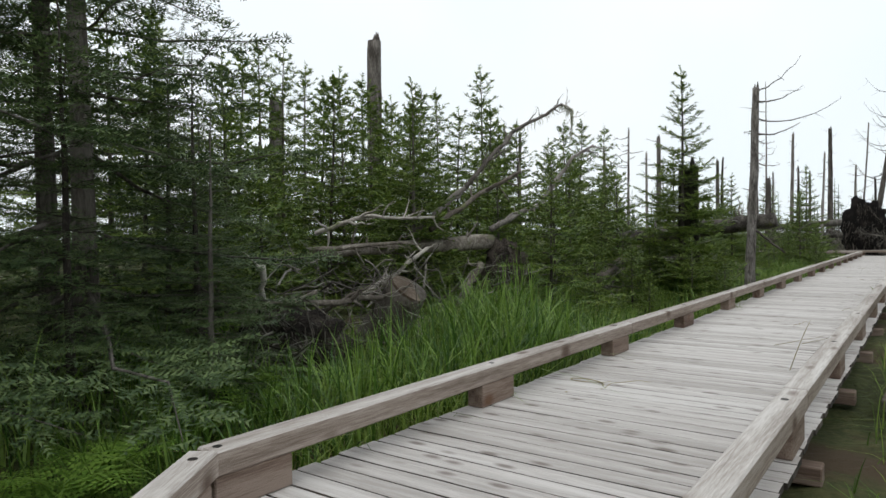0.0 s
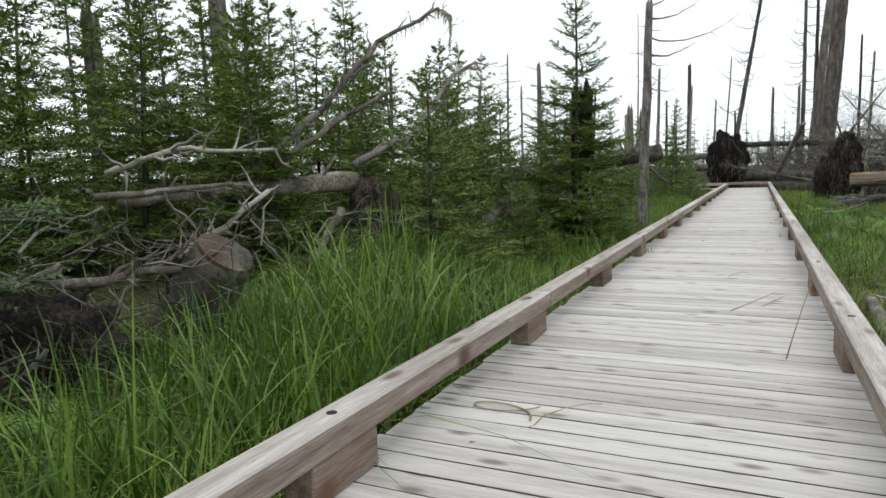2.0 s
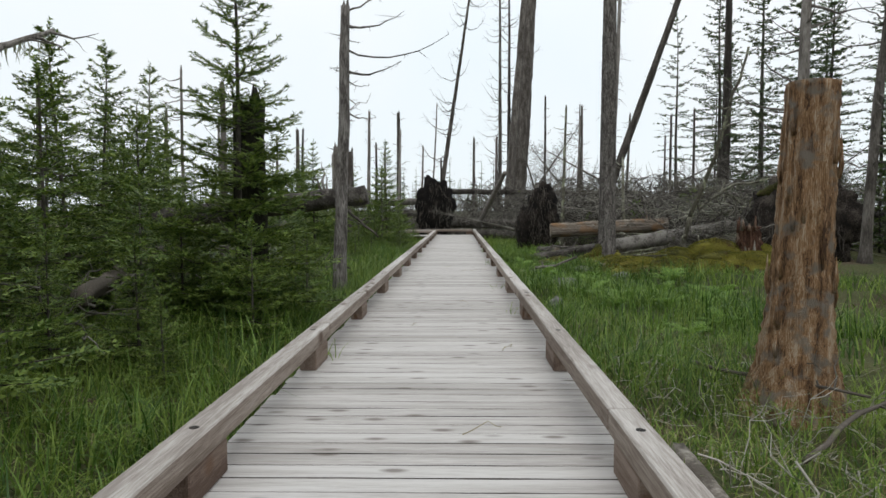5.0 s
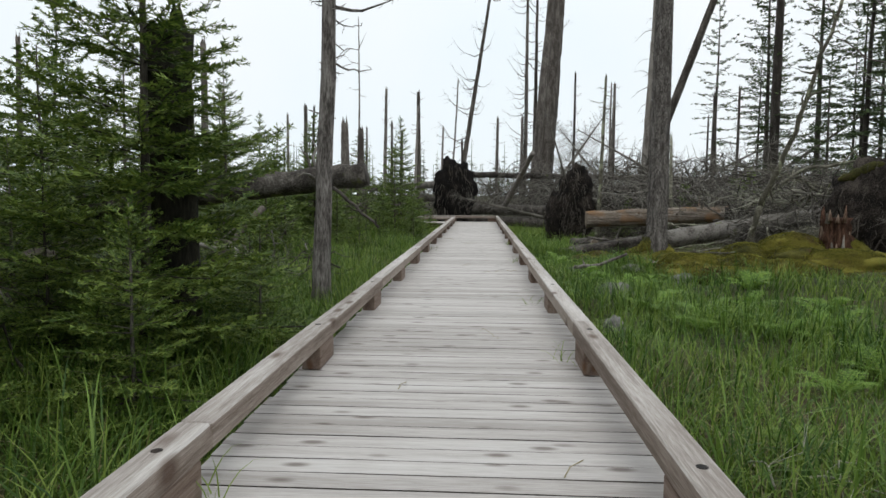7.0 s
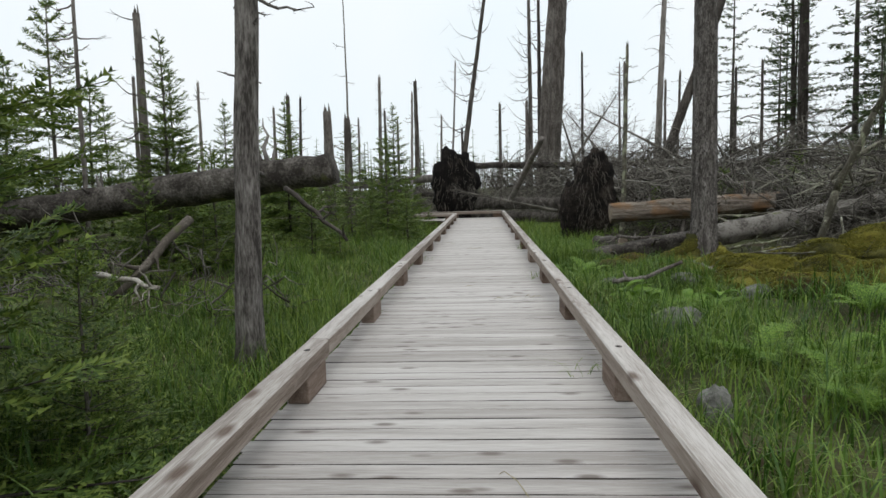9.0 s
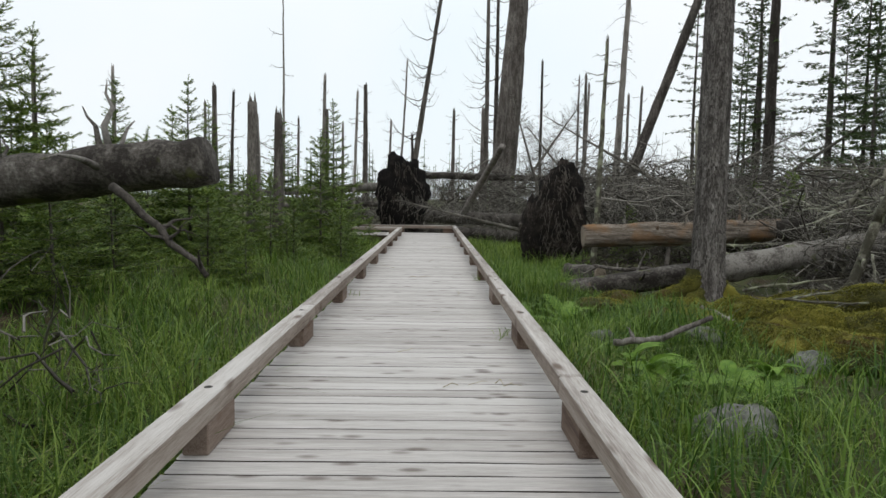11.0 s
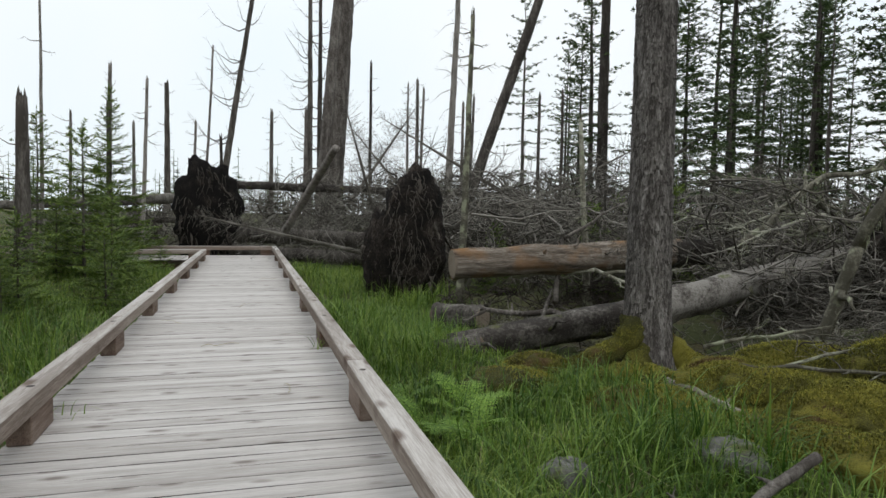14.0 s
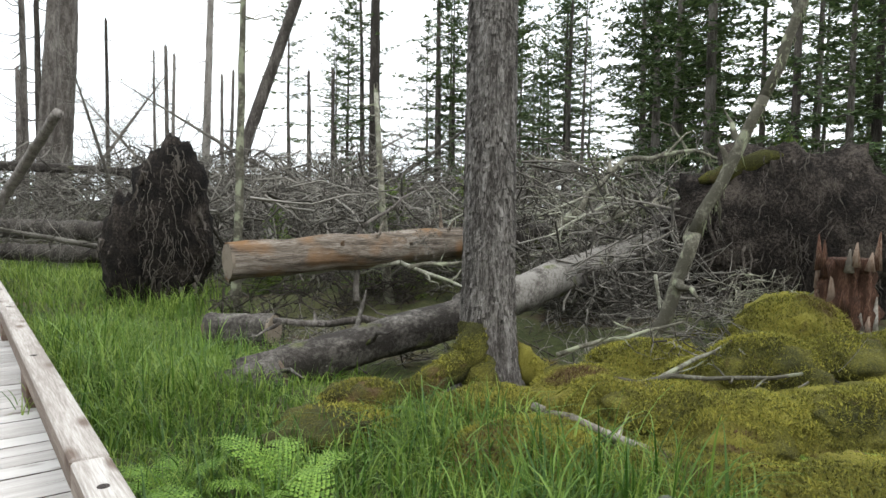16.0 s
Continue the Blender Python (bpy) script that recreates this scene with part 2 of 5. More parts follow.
def part(name, data, parent=None, label="", m=None):
    ob = new(name, data)
    if parent:
        ob.parent = parent
    if m is not None:
        ob.matrix_local = m
    if label:
        ob["label"] = label
    return ob


def unit(v):
    v = np.asarray(v, float)
    return v / np.maximum(np.linalg.norm(v, axis=-1, keepdims=True), 1e-9)


def tube(b, pts, radii, sides=8, rough=0.0, rng=None, cap=True, ribs=0):
    """A tube along pts; rough: uneven radius; ribs: how many ridges run along it."""
    p = np.asarray(pts, float)
    r = np.broadcast_to(np.asarray(radii, float), (len(p),))
    t = unit(np.gradient(p, axis=0))
    ref = np.array([0.0, 0, 1]) if abs(t[:, 2]).mean() < 0.75 else np.array([1.0, 0, 0])
    a = unit(np.cross(t, ref))
    c = np.cross(t, a)
    ang = np.linspace(0, 2 * np.pi, sides, endpoint=False)
    rr = np.repeat(r[:, None], sides, 1)
    if rough and rng is not None:
        rr = rr * (1 + rough * rng.normal(size=rr.shape))
        if ribs:
            ph = rng.uniform(0, 6.3, 3)
            rr = rr * (1 + rough * 1.5 * np.sin(ribs * ang + ph[0])[None] * 0.5 + rough * np.sin(2 * ang + ph[1])[None])
    v = p[:, None] + rr[..., None] * (np.cos(ang)[None, :, None] * a[:, None] + np.sin(ang)[None, :, None] * c[:, None])
    n = len(p)
    i = np.arange(n - 1)[:, None] * sides
    j = np.arange(sides)[None]
    k = (j + 1) % sides
    q = np.stack([i + j, i + k, i + sides + k, i + sides + j], -1).reshape(-1, 4)
    vs = v.reshape(-1, 3)
    if cap:
        vs = np.concatenate([vs, p[:1], p[-1:]])
        s, e = n * sides, n * sides + 1
        j = np.arange(sides)
        k = (j + 1) % sides
        tri = np.concatenate([np.stack([np.full(sides, s), k, j], -1),
                              np.stack([np.full(sides, e), (n - 1) * sides + j, (n - 1) * sides + k], -1)])
        b.add(vs, q, tri)
    else:
        b.add(vs, q)


def bend(a, c, n=7, sag=0.0, wob=0.0, rng=None):
    """Points from a to c with a sag and an uneven line."""
    a, c = np.asarray(a, float), np.asarray(c, float)
    s = np.linspace(0, 1, n)[:, None]
    p = a + (c - a) * s
    p[:, 2] += sag * 4 * (s * (1 - s))[:, 0]
    if wob and rng is not None:
        p[1:-1] += rng.normal(size=(n - 2, 3)) * wob
    return p


def box(sx, sy, sz, bevel=0.004, mats=(), name="box", jitter=0.0):
    bm = bmesh.new()
    bmesh.ops.create_cube(bm, size=1.0, matrix=Matrix.Diagonal((sx, sy, sz, 1)))
    if jitter:
        for v in bm.verts:
            v.co += Vector([random.uniform(-jitter, jitter) for _ in range(3)])
    if bevel:
        bmesh.ops.bevel(bm, geom=bm.edges[:], offset=bevel, segments=1, affect="EDGES")
    me = bpy.data.meshes.new(name)
    bm.to_mesh(me)
    bm.free()
    for m in mats:
        me.materials.append(m)
    return me


def ground_z(x, y):
    """The lie of the land: low along the walk, a little higher in the wood beside it."""
    x, y = np.asarray(x, float), np.asarray(y, float)
    left = np.clip((-x - 1.0) / 4.0, 0, 1)
    right = np.clip((x - 4.2) / 3.5, 0, 1)
    z = -0.38 + 0.33 * left * left * (3 - 2 * left) + 0.2 * right
    z = z + 0.05 * np.sin(x * 1.3 + 0.7 * y) + 0.04 * np.sin(1.9 * y - 0.8 * x) + 0.03 * np.sin(3.1 * x + 2.3 * y)
    far = np.clip((y - 40) / 40, 0, 1)
    z = z + far * 1.2
    hummock = np.clip(1 - ((x - 6.9) / 2.6) ** 2 - ((y - 23.3) / 2.0) ** 2, 0, 1)
    moss = np.exp(-((x - 5.6) / 1.7) ** 2 - ((y - 22.3) / 1.3) ** 2)
    z = z + moss * (0.13 * np.sin(3.1 * x + 1.3 * y) * np.sin(2.9 * y - 1.1 * x) + 0.06 * np.sin(6.3 * x - 2.1 * y))
    return z + hummock * 0.12


def put(x, y, dz=0.0, rz=0.0, rx=0.0, ry=0.0):
    return pose(x, y, float(ground_z(x, y)) + dz, rx, ry, rz)


# ---- ground ----
def ground():
    inner = np.concatenate([np.linspace(-600, -40, 16), np.linspace(-34, -8, 40), np.linspace(-7.6, 14, 108), np.linspace(15, 40, 36), np.linspace(50, 600, 16)])
    along = np.concatenate([np.linspace(-600, -30, 16), np.linspace(-25, -3, 20), np.linspace(-2.6, 42, 200), np.linspace(43, 75, 34), np.linspace(85, 700, 18)])
    x, y = np.meshgrid(inner, along)
    rng = np.random.default_rng(3)
    z = ground_z(x, y) + rng.normal(size=x.shape) * 0.025
    w, h = len(inner), len(along)
    i = (np.arange(h - 1)[:, None] * w + np.arange(w - 1)[None]).ravel()
    b = Build().add(np.stack([x, y, z], -1), np.stack([i, i + 1, i + w + 1, i + w], -1))
    return tagged(new("ground", b.mesh("ground", M_GROUND)), "dark mossy bog soil under the grass", "ground", kind="structure")


ground()


# ---- boardwalk ----
HALF, TOP, BAY, FIRST, END = 0.94, 0.27, 2.31, 1.47, 38.47
TURN_AT = radians(35)          # the walk bends by this at its start
RW, RH = 0.135, 0.115          # kerb timber
walkway = tagged(new("boardwalk"), "long weathered grey timber boardwalk with low kerb rails", "boardwalk", kind="structure")

rail_meshes = {}


def rail_mesh(length):
    key = round(length, 2)
    if key not in rail_meshes:
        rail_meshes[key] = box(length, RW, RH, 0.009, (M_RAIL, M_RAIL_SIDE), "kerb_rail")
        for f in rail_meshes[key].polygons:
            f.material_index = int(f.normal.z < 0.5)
    return rail_meshes[key]


hole_b = Build()
tube(hole_b, [(0, 0, -0.01), (0, 0, 0.0015)], [0.021, 0.021], 14)
hole_mesh = hole_b.mesh("bolt_hole", M_HOLE, smooth=False)
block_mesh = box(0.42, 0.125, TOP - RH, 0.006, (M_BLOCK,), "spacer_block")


def rail(x0, y0, x1, y1, bolts=()):
    d = Vector((x1 - x0, y1 - y0))
    ang = math.degrees(math.atan2(d.y, d.x))
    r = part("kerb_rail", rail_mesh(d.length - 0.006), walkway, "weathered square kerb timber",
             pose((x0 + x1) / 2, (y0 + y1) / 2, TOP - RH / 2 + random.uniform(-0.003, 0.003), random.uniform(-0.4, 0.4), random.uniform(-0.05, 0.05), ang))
    for s in bolts:
        part("bolt_hole", hole_mesh, r, "dark countersunk bolt hole", pose(s - d.length / 2, random.uniform(-0.008, 0.008), RH / 2))
    return r


def block(x, y, ang=90.0):
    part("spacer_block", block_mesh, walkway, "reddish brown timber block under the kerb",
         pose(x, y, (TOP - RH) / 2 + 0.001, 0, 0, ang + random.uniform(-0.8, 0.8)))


rng0 = random.Random(5)
for side in (-1, 1):
    x = side * (HALF + 0.0)
    start = FIRST if side < 0 else FIRST - 2 * HALF * math.tan(TURN_AT / 2)
    ys = [FIRST + BAY * k for k in range(17)]
    last = END - 0.07 if side > 0 else END - 1.75
    joints = [start] + [ys[k] + 0.30 for k in range(2 if side < 0 else 1, 16, 2) if ys[k] < last - 1] + [last]
    for a, c in zip(joints, joints[1:]):
        rail(x, a, x, c, [y - a for y in ys if a + 0.02 < y < c] if side > 0 or a > FIRST + 0.1 else [0.06] + [y - a for y in ys if a + 0.1 < y < c])
    for y in ys:
        if y < last - 0.2 and y > start + (0.1 if side > 0 else -1):
            block(x, y + 0.0 if y > FIRST + 0.1 else y + 0.22)
# the stretch before the bend
back = Vector((math.sin(TURN_AT), -math.cos(TURN_AT)))
for side in (-1, 1):
    cx, cy = (-HALF, FIRST) if side < 0 else (HALF, FIRST - 2 * HALF * math.tan(TURN_AT / 2))
    for k in range(3):
        a, c = 0.004 + k * 2 * BAY, (k + 1) * 2 * BAY
        rail(cx + back.x * c, cy + back.y * c, cx + back.x * a, cy + back.y * a, [2 * BAY - 0.12 if k == 0 else 2.2])
    for k in range(5):
        d = 0.3 + k * BAY
        block(cx + back.x * d, cy + back.y * d, 90 + math.degrees(TURN_AT))
# the far end: a cross kerb, and the walk goes off to one side
rail(-9.0, END, -4.2, END, [1.0, 3.3])
rail(-4.2, END, HALF + RW / 2, END, [0.7, 3.0, 5.0])
rail(-9.0, END - 1.82, -HALF + RW / 2, END - 1.82, [1.0, 3.3, 5.6])
for x in (-8, -5.7, -3.4, -1.1, 0.75):
    block(x, END, 0)
for x in (-8, -5.7, -3.4, -1.1):
    block(x, END - 1.82, 0)

PITCH, PLANK = 0.1475, 0.1345
planks = []
for k in range(6):
    bm = bmesh.new()
    L = 2 * HALF + 0.16 + random.uniform(-0.012, 0.012)
    n = 6
    for i in range(n + 1):
        xx = -L / 2 + L * i / n
        w = PLANK / 2 + random.uniform(-0.002, 0.002)
        dz = random.uniform(-0.0015, 0.0015)
        for yy, zz in ((-w, -0.038), (w, -0.038), (w, -0.004), (w - 0.006, 0.0), (-w + 0.006, 0.0), (-w, -0.004)):
            bm.verts.new((xx, yy, zz + dz))
    bm.verts.ensure_lookup_table()
    for i in range(n):
        for j in range(6):
            a, c = i * 6, i * 6 + 6
            bm.faces.new([bm.verts[q] for q in (a + j, c + j, c + (j + 1) % 6, a + (j + 1) % 6)])
    bm.faces.new([bm.verts[q] for q in range(5, -1, -1)])
    bm.faces.new([bm.verts[n * 6 + q] for q in range(6)])
    bmesh.ops.recalc_face_normals(bm, faces=bm.faces[:])
    me = bpy.data.meshes.new("plank")
    bm.to_mesh(me)
    bm.free()
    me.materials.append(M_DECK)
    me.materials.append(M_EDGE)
    # sides, ends and undersides take the darkened colour, so the gaps read dark
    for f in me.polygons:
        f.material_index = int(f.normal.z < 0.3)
    planks.append(me)

SWEEP = FIRST - HALF * math.tan(TURN_AT / 2)


def build_planks():
    y = SWEEP + 0.36
    while y < END - 0.05:
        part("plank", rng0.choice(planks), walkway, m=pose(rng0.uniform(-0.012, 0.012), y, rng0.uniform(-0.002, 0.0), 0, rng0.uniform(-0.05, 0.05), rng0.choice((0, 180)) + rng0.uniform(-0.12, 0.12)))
        y += PITCH + rng0.uniform(-0.0025, 0.0025)
    # wedge of planks through the bend, fanned about the inner corner
    px, py = HALF + 0.12, FIRST - 2 * HALF * math.tan(TURN_AT / 2) + 0.0
    for k in range(9):
        a = TURN_AT * (k + 0.5) / 9
        c, r = math.cos(a), HALF + 0.12
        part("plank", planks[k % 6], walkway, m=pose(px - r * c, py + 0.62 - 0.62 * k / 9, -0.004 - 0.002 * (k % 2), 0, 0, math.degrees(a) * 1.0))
    cx, cy = (-HALF + HALF) / 2, SWEEP
    d = 0.2
    while d < 12:
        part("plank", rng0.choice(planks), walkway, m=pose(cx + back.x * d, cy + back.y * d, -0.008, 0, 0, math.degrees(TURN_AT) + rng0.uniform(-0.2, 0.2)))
        d += PITCH
    x = -HALF - 0.2
    while x > -9:
        part("plank", rng0.choice(planks), walkway, m=pose(x, END - 0.93, -0.004, 0, 0, 90))
        x -= PITCH


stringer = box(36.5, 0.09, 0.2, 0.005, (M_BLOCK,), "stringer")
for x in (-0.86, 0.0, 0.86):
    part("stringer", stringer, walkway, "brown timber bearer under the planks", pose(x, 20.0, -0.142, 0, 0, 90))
sb = box(11.5, 0.09, 0.2, 0.005, (M_BLOCK,), "stringer")
for o in (-0.86, 0.0, 0.86):
    cx, cy = o * math.cos(TURN_AT) + back.x * 6.2, SWEEP + o * math.sin(TURN_AT) + back.y * 6.2
    part("stringer", sb, walkway, m=pose(cx, cy, -0.15, 0, 0, 90 + math.degrees(TURN_AT)))
sc = box(8.0, 0.09, 0.2, 0.005, (M_BLOCK,), "stringer")
for o in (-1.7, -0.93, -0.15):
    part("stringer", sc, walkway, m=pose(-5.0, END + o, -0.146))
foot = box(2.1, 0.14, 0.12, 0.008, (M_BLOCK,), "sleeper")
for k in range(16):
    part("sleeper", foot, walkway, m=pose(0, FIRST + 0.6 + BAY * k, -0.305))


# ---- conifers ----
def needles(b, o, d, up, length, step, size, width, rng):
    """Needles on both sides of many twigs at once. o, d, up: (n, 3); length: (n,)."""
    k = np.maximum((length / step).astype(int), 2)
    idx = np.repeat(np.arange(len(o)), k)
    s = (np.arange(len(idx)) - np.repeat(np.cumsum(k) - k, k) + 0.5) / k[idx]
    p = o[idx] + d[idx] * (s * length[idx])[:, None]
    side = np.cross(d, up)[idx]
    vs, n = [], len(idx)
    for sg in (-1, 1):
        w = d[idx] * rng.uniform(0.5, 1.1, (n, 1)) + side * sg * rng.uniform(0.6, 1.0, (n, 1)) + up[idx] * rng.uniform(-0.35, 0.5, (n, 1))
        w = unit(w) * (size * rng.uniform(0.7, 1.25, (n, 1)) * (1.05 - 0.35 * s[:, None]))
        h = d[idx] * width / 2
        vs.append(np.stack([p - h, p + h, p + w], 1))
    v = np.concatenate(vs).reshape(-1, 3)
    b.add(v, np.arange(len(v)).reshape(-1, 3))


def conifer(h, r, reach, base=0.06, seed=0, gap=0.22, per=6, twig=0.1, step=0.025, size=0.034, width=0.011, droop=0.1,
            power=0.8, thin=0.0, bare_top=0.0, wide=0.42):
    """Meshes of a spruce or fir: the trunk with its bare twigs, and the needled crown."""
    rng = np.random.default_rng(seed)
    tb, cb = Build(), Build()
    n = 14
    z = np.linspace(0, 1, n)
    lean = rng.normal(size=2) * 0.012 * h
    wob = np.cumsum(rng.normal(size=(n, 2)) * 0.006 * h, 0) * 0.3
    line = np.stack([lean[0] * z + wob[:, 0] * z, lean[1] * z + wob[:, 1] * z, z * h], -1)
    tube(tb, line, r * (1 - z) ** 0.85 + 0.006 + 0.35 * r * np.exp(-z * h / 0.25), 9, 0.05, rng)
    O, D, U, Ls = [], [], [], []
    zz = base * h
    while zz < h * 0.985:
        f = min((h - zz) / (h * (1 - base)), 1.0)
        L0 = reach * f ** power + 0.06
        cnt = per if f > 0.12 else 4
        az0 = rng.uniform(0, 6.28)
        for k in range(cnt):
            if rng.uniform() < thin:
                continue
            az = az0 + 6.283 * k / cnt + rng.normal() * 0.18
            L = L0 * rng.uniform(0.7, 1.12) + 0.05
            z0 = zz + rng.normal() * gap * 0.09
            el = 0.42 * (1 - f) ** 2 + 0.12 - droop * f * 2 + rng.normal() * 0.07
            hd = np.array([math.cos(az), math.sin(az), 0.0])
            q = min(max(z0 / h, 0), 1)
            st = np.array([np.interp(q, z, line[:, 0]), np.interp(q, z, line[:, 1]), z0])
            m = 6
            s = np.linspace(0, 1, m)[:, None]
            pts = st + hd * L * s * math.cos(el) + np.array([0, 0, 1.0]) * (L * (math.sin(el) * s + (0.16 * s ** 2 - 0.14 * s * f)))
            pts[1:] += rng.normal(size=(m - 1, 3)) * 0.018 * L
            tube(tb, pts[::1 if step < 0.05 else 2], np.linspace(max(0.009 * L + 0.003, 0.004), 0.0025, m)[::1 if step < 0.05 else 2], 3, cap=False)
            steps = max(int(L / twig), 3)
            for q in np.linspace(0.12, 1.0, steps):
                po = np.array([np.interp(q, s[:, 0], pts[:, c]) for c in range(3)])
                i = min(int(q * (m - 1)), m - 2)
                d = unit(pts[i + 1] - pts[i])
                sd = np.cross(d, [0, 0, 1.0])
                tl = (L * wide * (1 - q) ** 0.7 * (0.55 + 0.45 * min(q * 4, 1)) + 0.07) * rng.uniform(0.75, 1.15)
                for sg in (-1, 1):
                    w = unit(d * rng.uniform(0.55, 0.85) + sd * sg * rng.uniform(0.65, 0.95) + np.array([0, 0, rng.normal() * 0.07 - 0.06]))
                    O.append(po)
                    D.append(w)
                    U.append([0, 0, 1.0])
                    Ls.append(tl)
                    if tl > 0.22:
                        for q2 in (0.45,):
                            for s2 in (-1, 1):
                                w2 = unit(w * 0.75 + np.cross(w, [0, 0, 1.0]) * s2 * 0.65 + np.array([0, 0, rng.normal() * 0.12]))
                                O.append(po + w * tl * q2)
                                D.append(w2)
                                U.append([0, 0, 1.0])
                                Ls.append(tl * (0.62 - 0.4 * q2))
            for i in range(1, m - 2):
                O.append(pts[i])
                D.append(unit(pts[i + 1] - pts[i]))
                U.append([0, 0, 1.0])
                Ls.append(float(np.linalg.norm(pts[i + 1] - pts[i])))
            d = unit(pts[-1] - pts[-2])
            O.append(pts[-2])
            D.append(d)
            U.append([0, 0, 1.0])
            Ls.append(L / 5 + 0.06)
        zz += gap * (0.8 + 0.4 * rng.uniform()) * (0.65 + 0.45 * f if not bare_top else 1.0)
    if not bare_top:
        for k in range(5):
            O.append(line[-1] - [0, 0, 0.12 * k])
            a = rng.uniform(0, 6.28)
            D.append(unit([0.35 * math.cos(a), 0.35 * math.sin(a), 1.0]))
            U.append([math.sin(a), -math.cos(a), 0.0])
            Ls.append(0.16)
    O, D, U, Ls = np.array(O), unit(np.array(D)), np.array(U), np.array(Ls)
    D = unit(D + rng.normal(size=D.shape) * (0.07, 0.07, 0.13))
    U = U + rng.normal(size=U.shape) * (0.35, 0.35, 0.1)
    U = unit(U - (U * D).sum(1)[:, None] * D)
    needles(cb, O, D, U, Ls, step, size, width, rng)
    return tb, cb


def tree_kind(label, leaf, bark, **kw):
    tb, cb = conifer(**kw)
    root = tagged(new("spruce_tree"), label, "tree")
    part("trunk", tb.mesh("trunk", bark), root)
    part("crown", cb.mesh("crown", leaf, smooth=False), root)
    return root


def plant(root, places, group):
    """Stand the tree at the first place, copies of it at the others: x, y, scale, turn."""
    first = True
    for x, y, s, a in places:
        m = put(x, y, -0.06, a) @ Matrix.Diagonal((s, s, s, 1))
        if first:
            root.matrix_basis = m
            root["group"] = group
            first = False
        else:
            ob = copy_thing(root, Matrix.Identity(4))
            ob.matrix_basis = m


young = tree_kind("slender young fir with tiers of upturned branches", M_NEEDLE, M_BARK_DARK, h=5.0, r=0.045, reach=1.8, base=0.02, seed=11, gap=0.37,
                  per=7, twig=0.09, step=0.024, size=0.055, width=0.028, droop=0.04, power=1.25, wide=0.42)
young2 = tree_kind("dense young green fir with feathery branches", M_NEEDLE, M_BARK_DARK, h=3.2, r=0.03, reach=1.45, base=0.02, seed=12, gap=0.30, per=6, twig=0.15,
                   step=0.05, size=0.075, width=0.045, droop=0.06, power=0.95)
mid = tree_kind("mid-green spruce with a pointed crown", M_NEEDLE, M_BARK_DARK, h=5.5, r=0.05, reach=2.1, base=0.04, seed=13, gap=0.44, per=6, twig=0.19, step=0.075,
                size=0.11, width=0.06, droop=0.08, power=0.98)
mid2 = tree_kind("dark green spruce with thin upper tiers", M_NEEDLE, M_BARK_DARK, h=6.5, r=0.06, reach=2.0, base=0.06, seed=14, gap=0.52, per=6, twig=0.2, step=0.08,
                 size=0.13, width=0.06, droop=0.07, power=0.9, thin=0.08)
dark = tree_kind("tall dark spruce with heavy low branches", M_NEEDLE_DARK, M_BARK_DARK, h=9.0, r=0.10, reach=3.0, base=0.04, seed=15, gap=0.5, per=6, twig=0.14, step=0.036,
                 size=0.058, width=0.024, droop=0.18, power=1.05, thin=0.12)
tall = tree_kind("tall forest spruce with a bare lower trunk", M_NEEDLE_DARK, M_BARK_DARK, h=17.0, r=0.17, reach=2.5, base=0.14, seed=16, gap=0.62, per=5, twig=0.32,
                 step=0.17, size=0.19, width=0.12, droop=0.15, power=0.45, thin=0.32, wide=0.28)
tall2 = tree_kind("tall thin spruce with sparse ragged branches", M_NEEDLE_DARK, M_BARK_DARK, h=15.0, r=0.13, reach=2.2, base=0.2, seed=17, gap=0.7, per=4, twig=0.32,
                  step=0.14, size=0.17, width=0.11, droop=0.18, power=0.5, thin=0.35, wide=0.28)
dark2 = tree_kind("dark spruce at the edge of the wood", M_NEEDLE_DARK, M_BARK_DARK, h=9.0, r=0.10, reach=2.1, base=0.12, seed=19, gap=0.6, per=5, twig=0.24, step=0.12,
                  size=0.14, width=0.1, droop=0.15, power=0.6, thin=0.3)
fallen = tree_kind("fallen dead spruce with grey twiggy branches", M_BRUSH, M_BRUSH, h=8.0, r=0.1, reach=1.7, base=0.2, seed=18, gap=0.42, per=6, twig=0.2,
                   step=0.11, size=0.09, width=0.012, droop=0.05, power=0.7, thin=0.2)
fallen.name = "dead_spruce"
for k, (x, y, z, tilt, turn, sc) in enumerate(((2.2, 42.5, 0.3, 70, 200, 0.9), (7.5, 40.5, 0.6, 62, 80, 1.0), (4.5, 37.0, 0.3, 78, 300, 0.8), (9.0, 36.0, 0.5, 74, 20, 0.9), (6.0, 34.0, 0.3, 80, 100, 0.8), (11.0, 38.0, 0.6, 60, 260, 1.0),
                                               (12.0, 31.5, 0.4, 78, 60, 0.9), (8.5, 32.0, 0.2, 82, 330, 0.7), (3.5, 46.0, 0.8, 40, 120, 1.0), (13.0, 43.0, 0.8, 55, 40, 1.1), (8.0, 46.0, 0.8, 50, 210, 1.0), (5.2, 43.5, 0.5, 30, 320, 0.8),
                                               (14.5, 35.0, 0.5, 66, 130, 1.0), (10.3, 28.5, 0.5, 84, 95, 0.62))):
    m = put(x, y, z) @ pose(0, 0, 0, 0, 0, turn) @ pose(0, 0, 0, tilt) @ Matrix.Diagonal((sc, sc, sc, 1))
    if k == 0:
        tagged(fallen, group="fallen dead spruces").matrix_basis = m
    else:
        copy_thing(fallen, Matrix.Identity(4)).matrix_basis = m

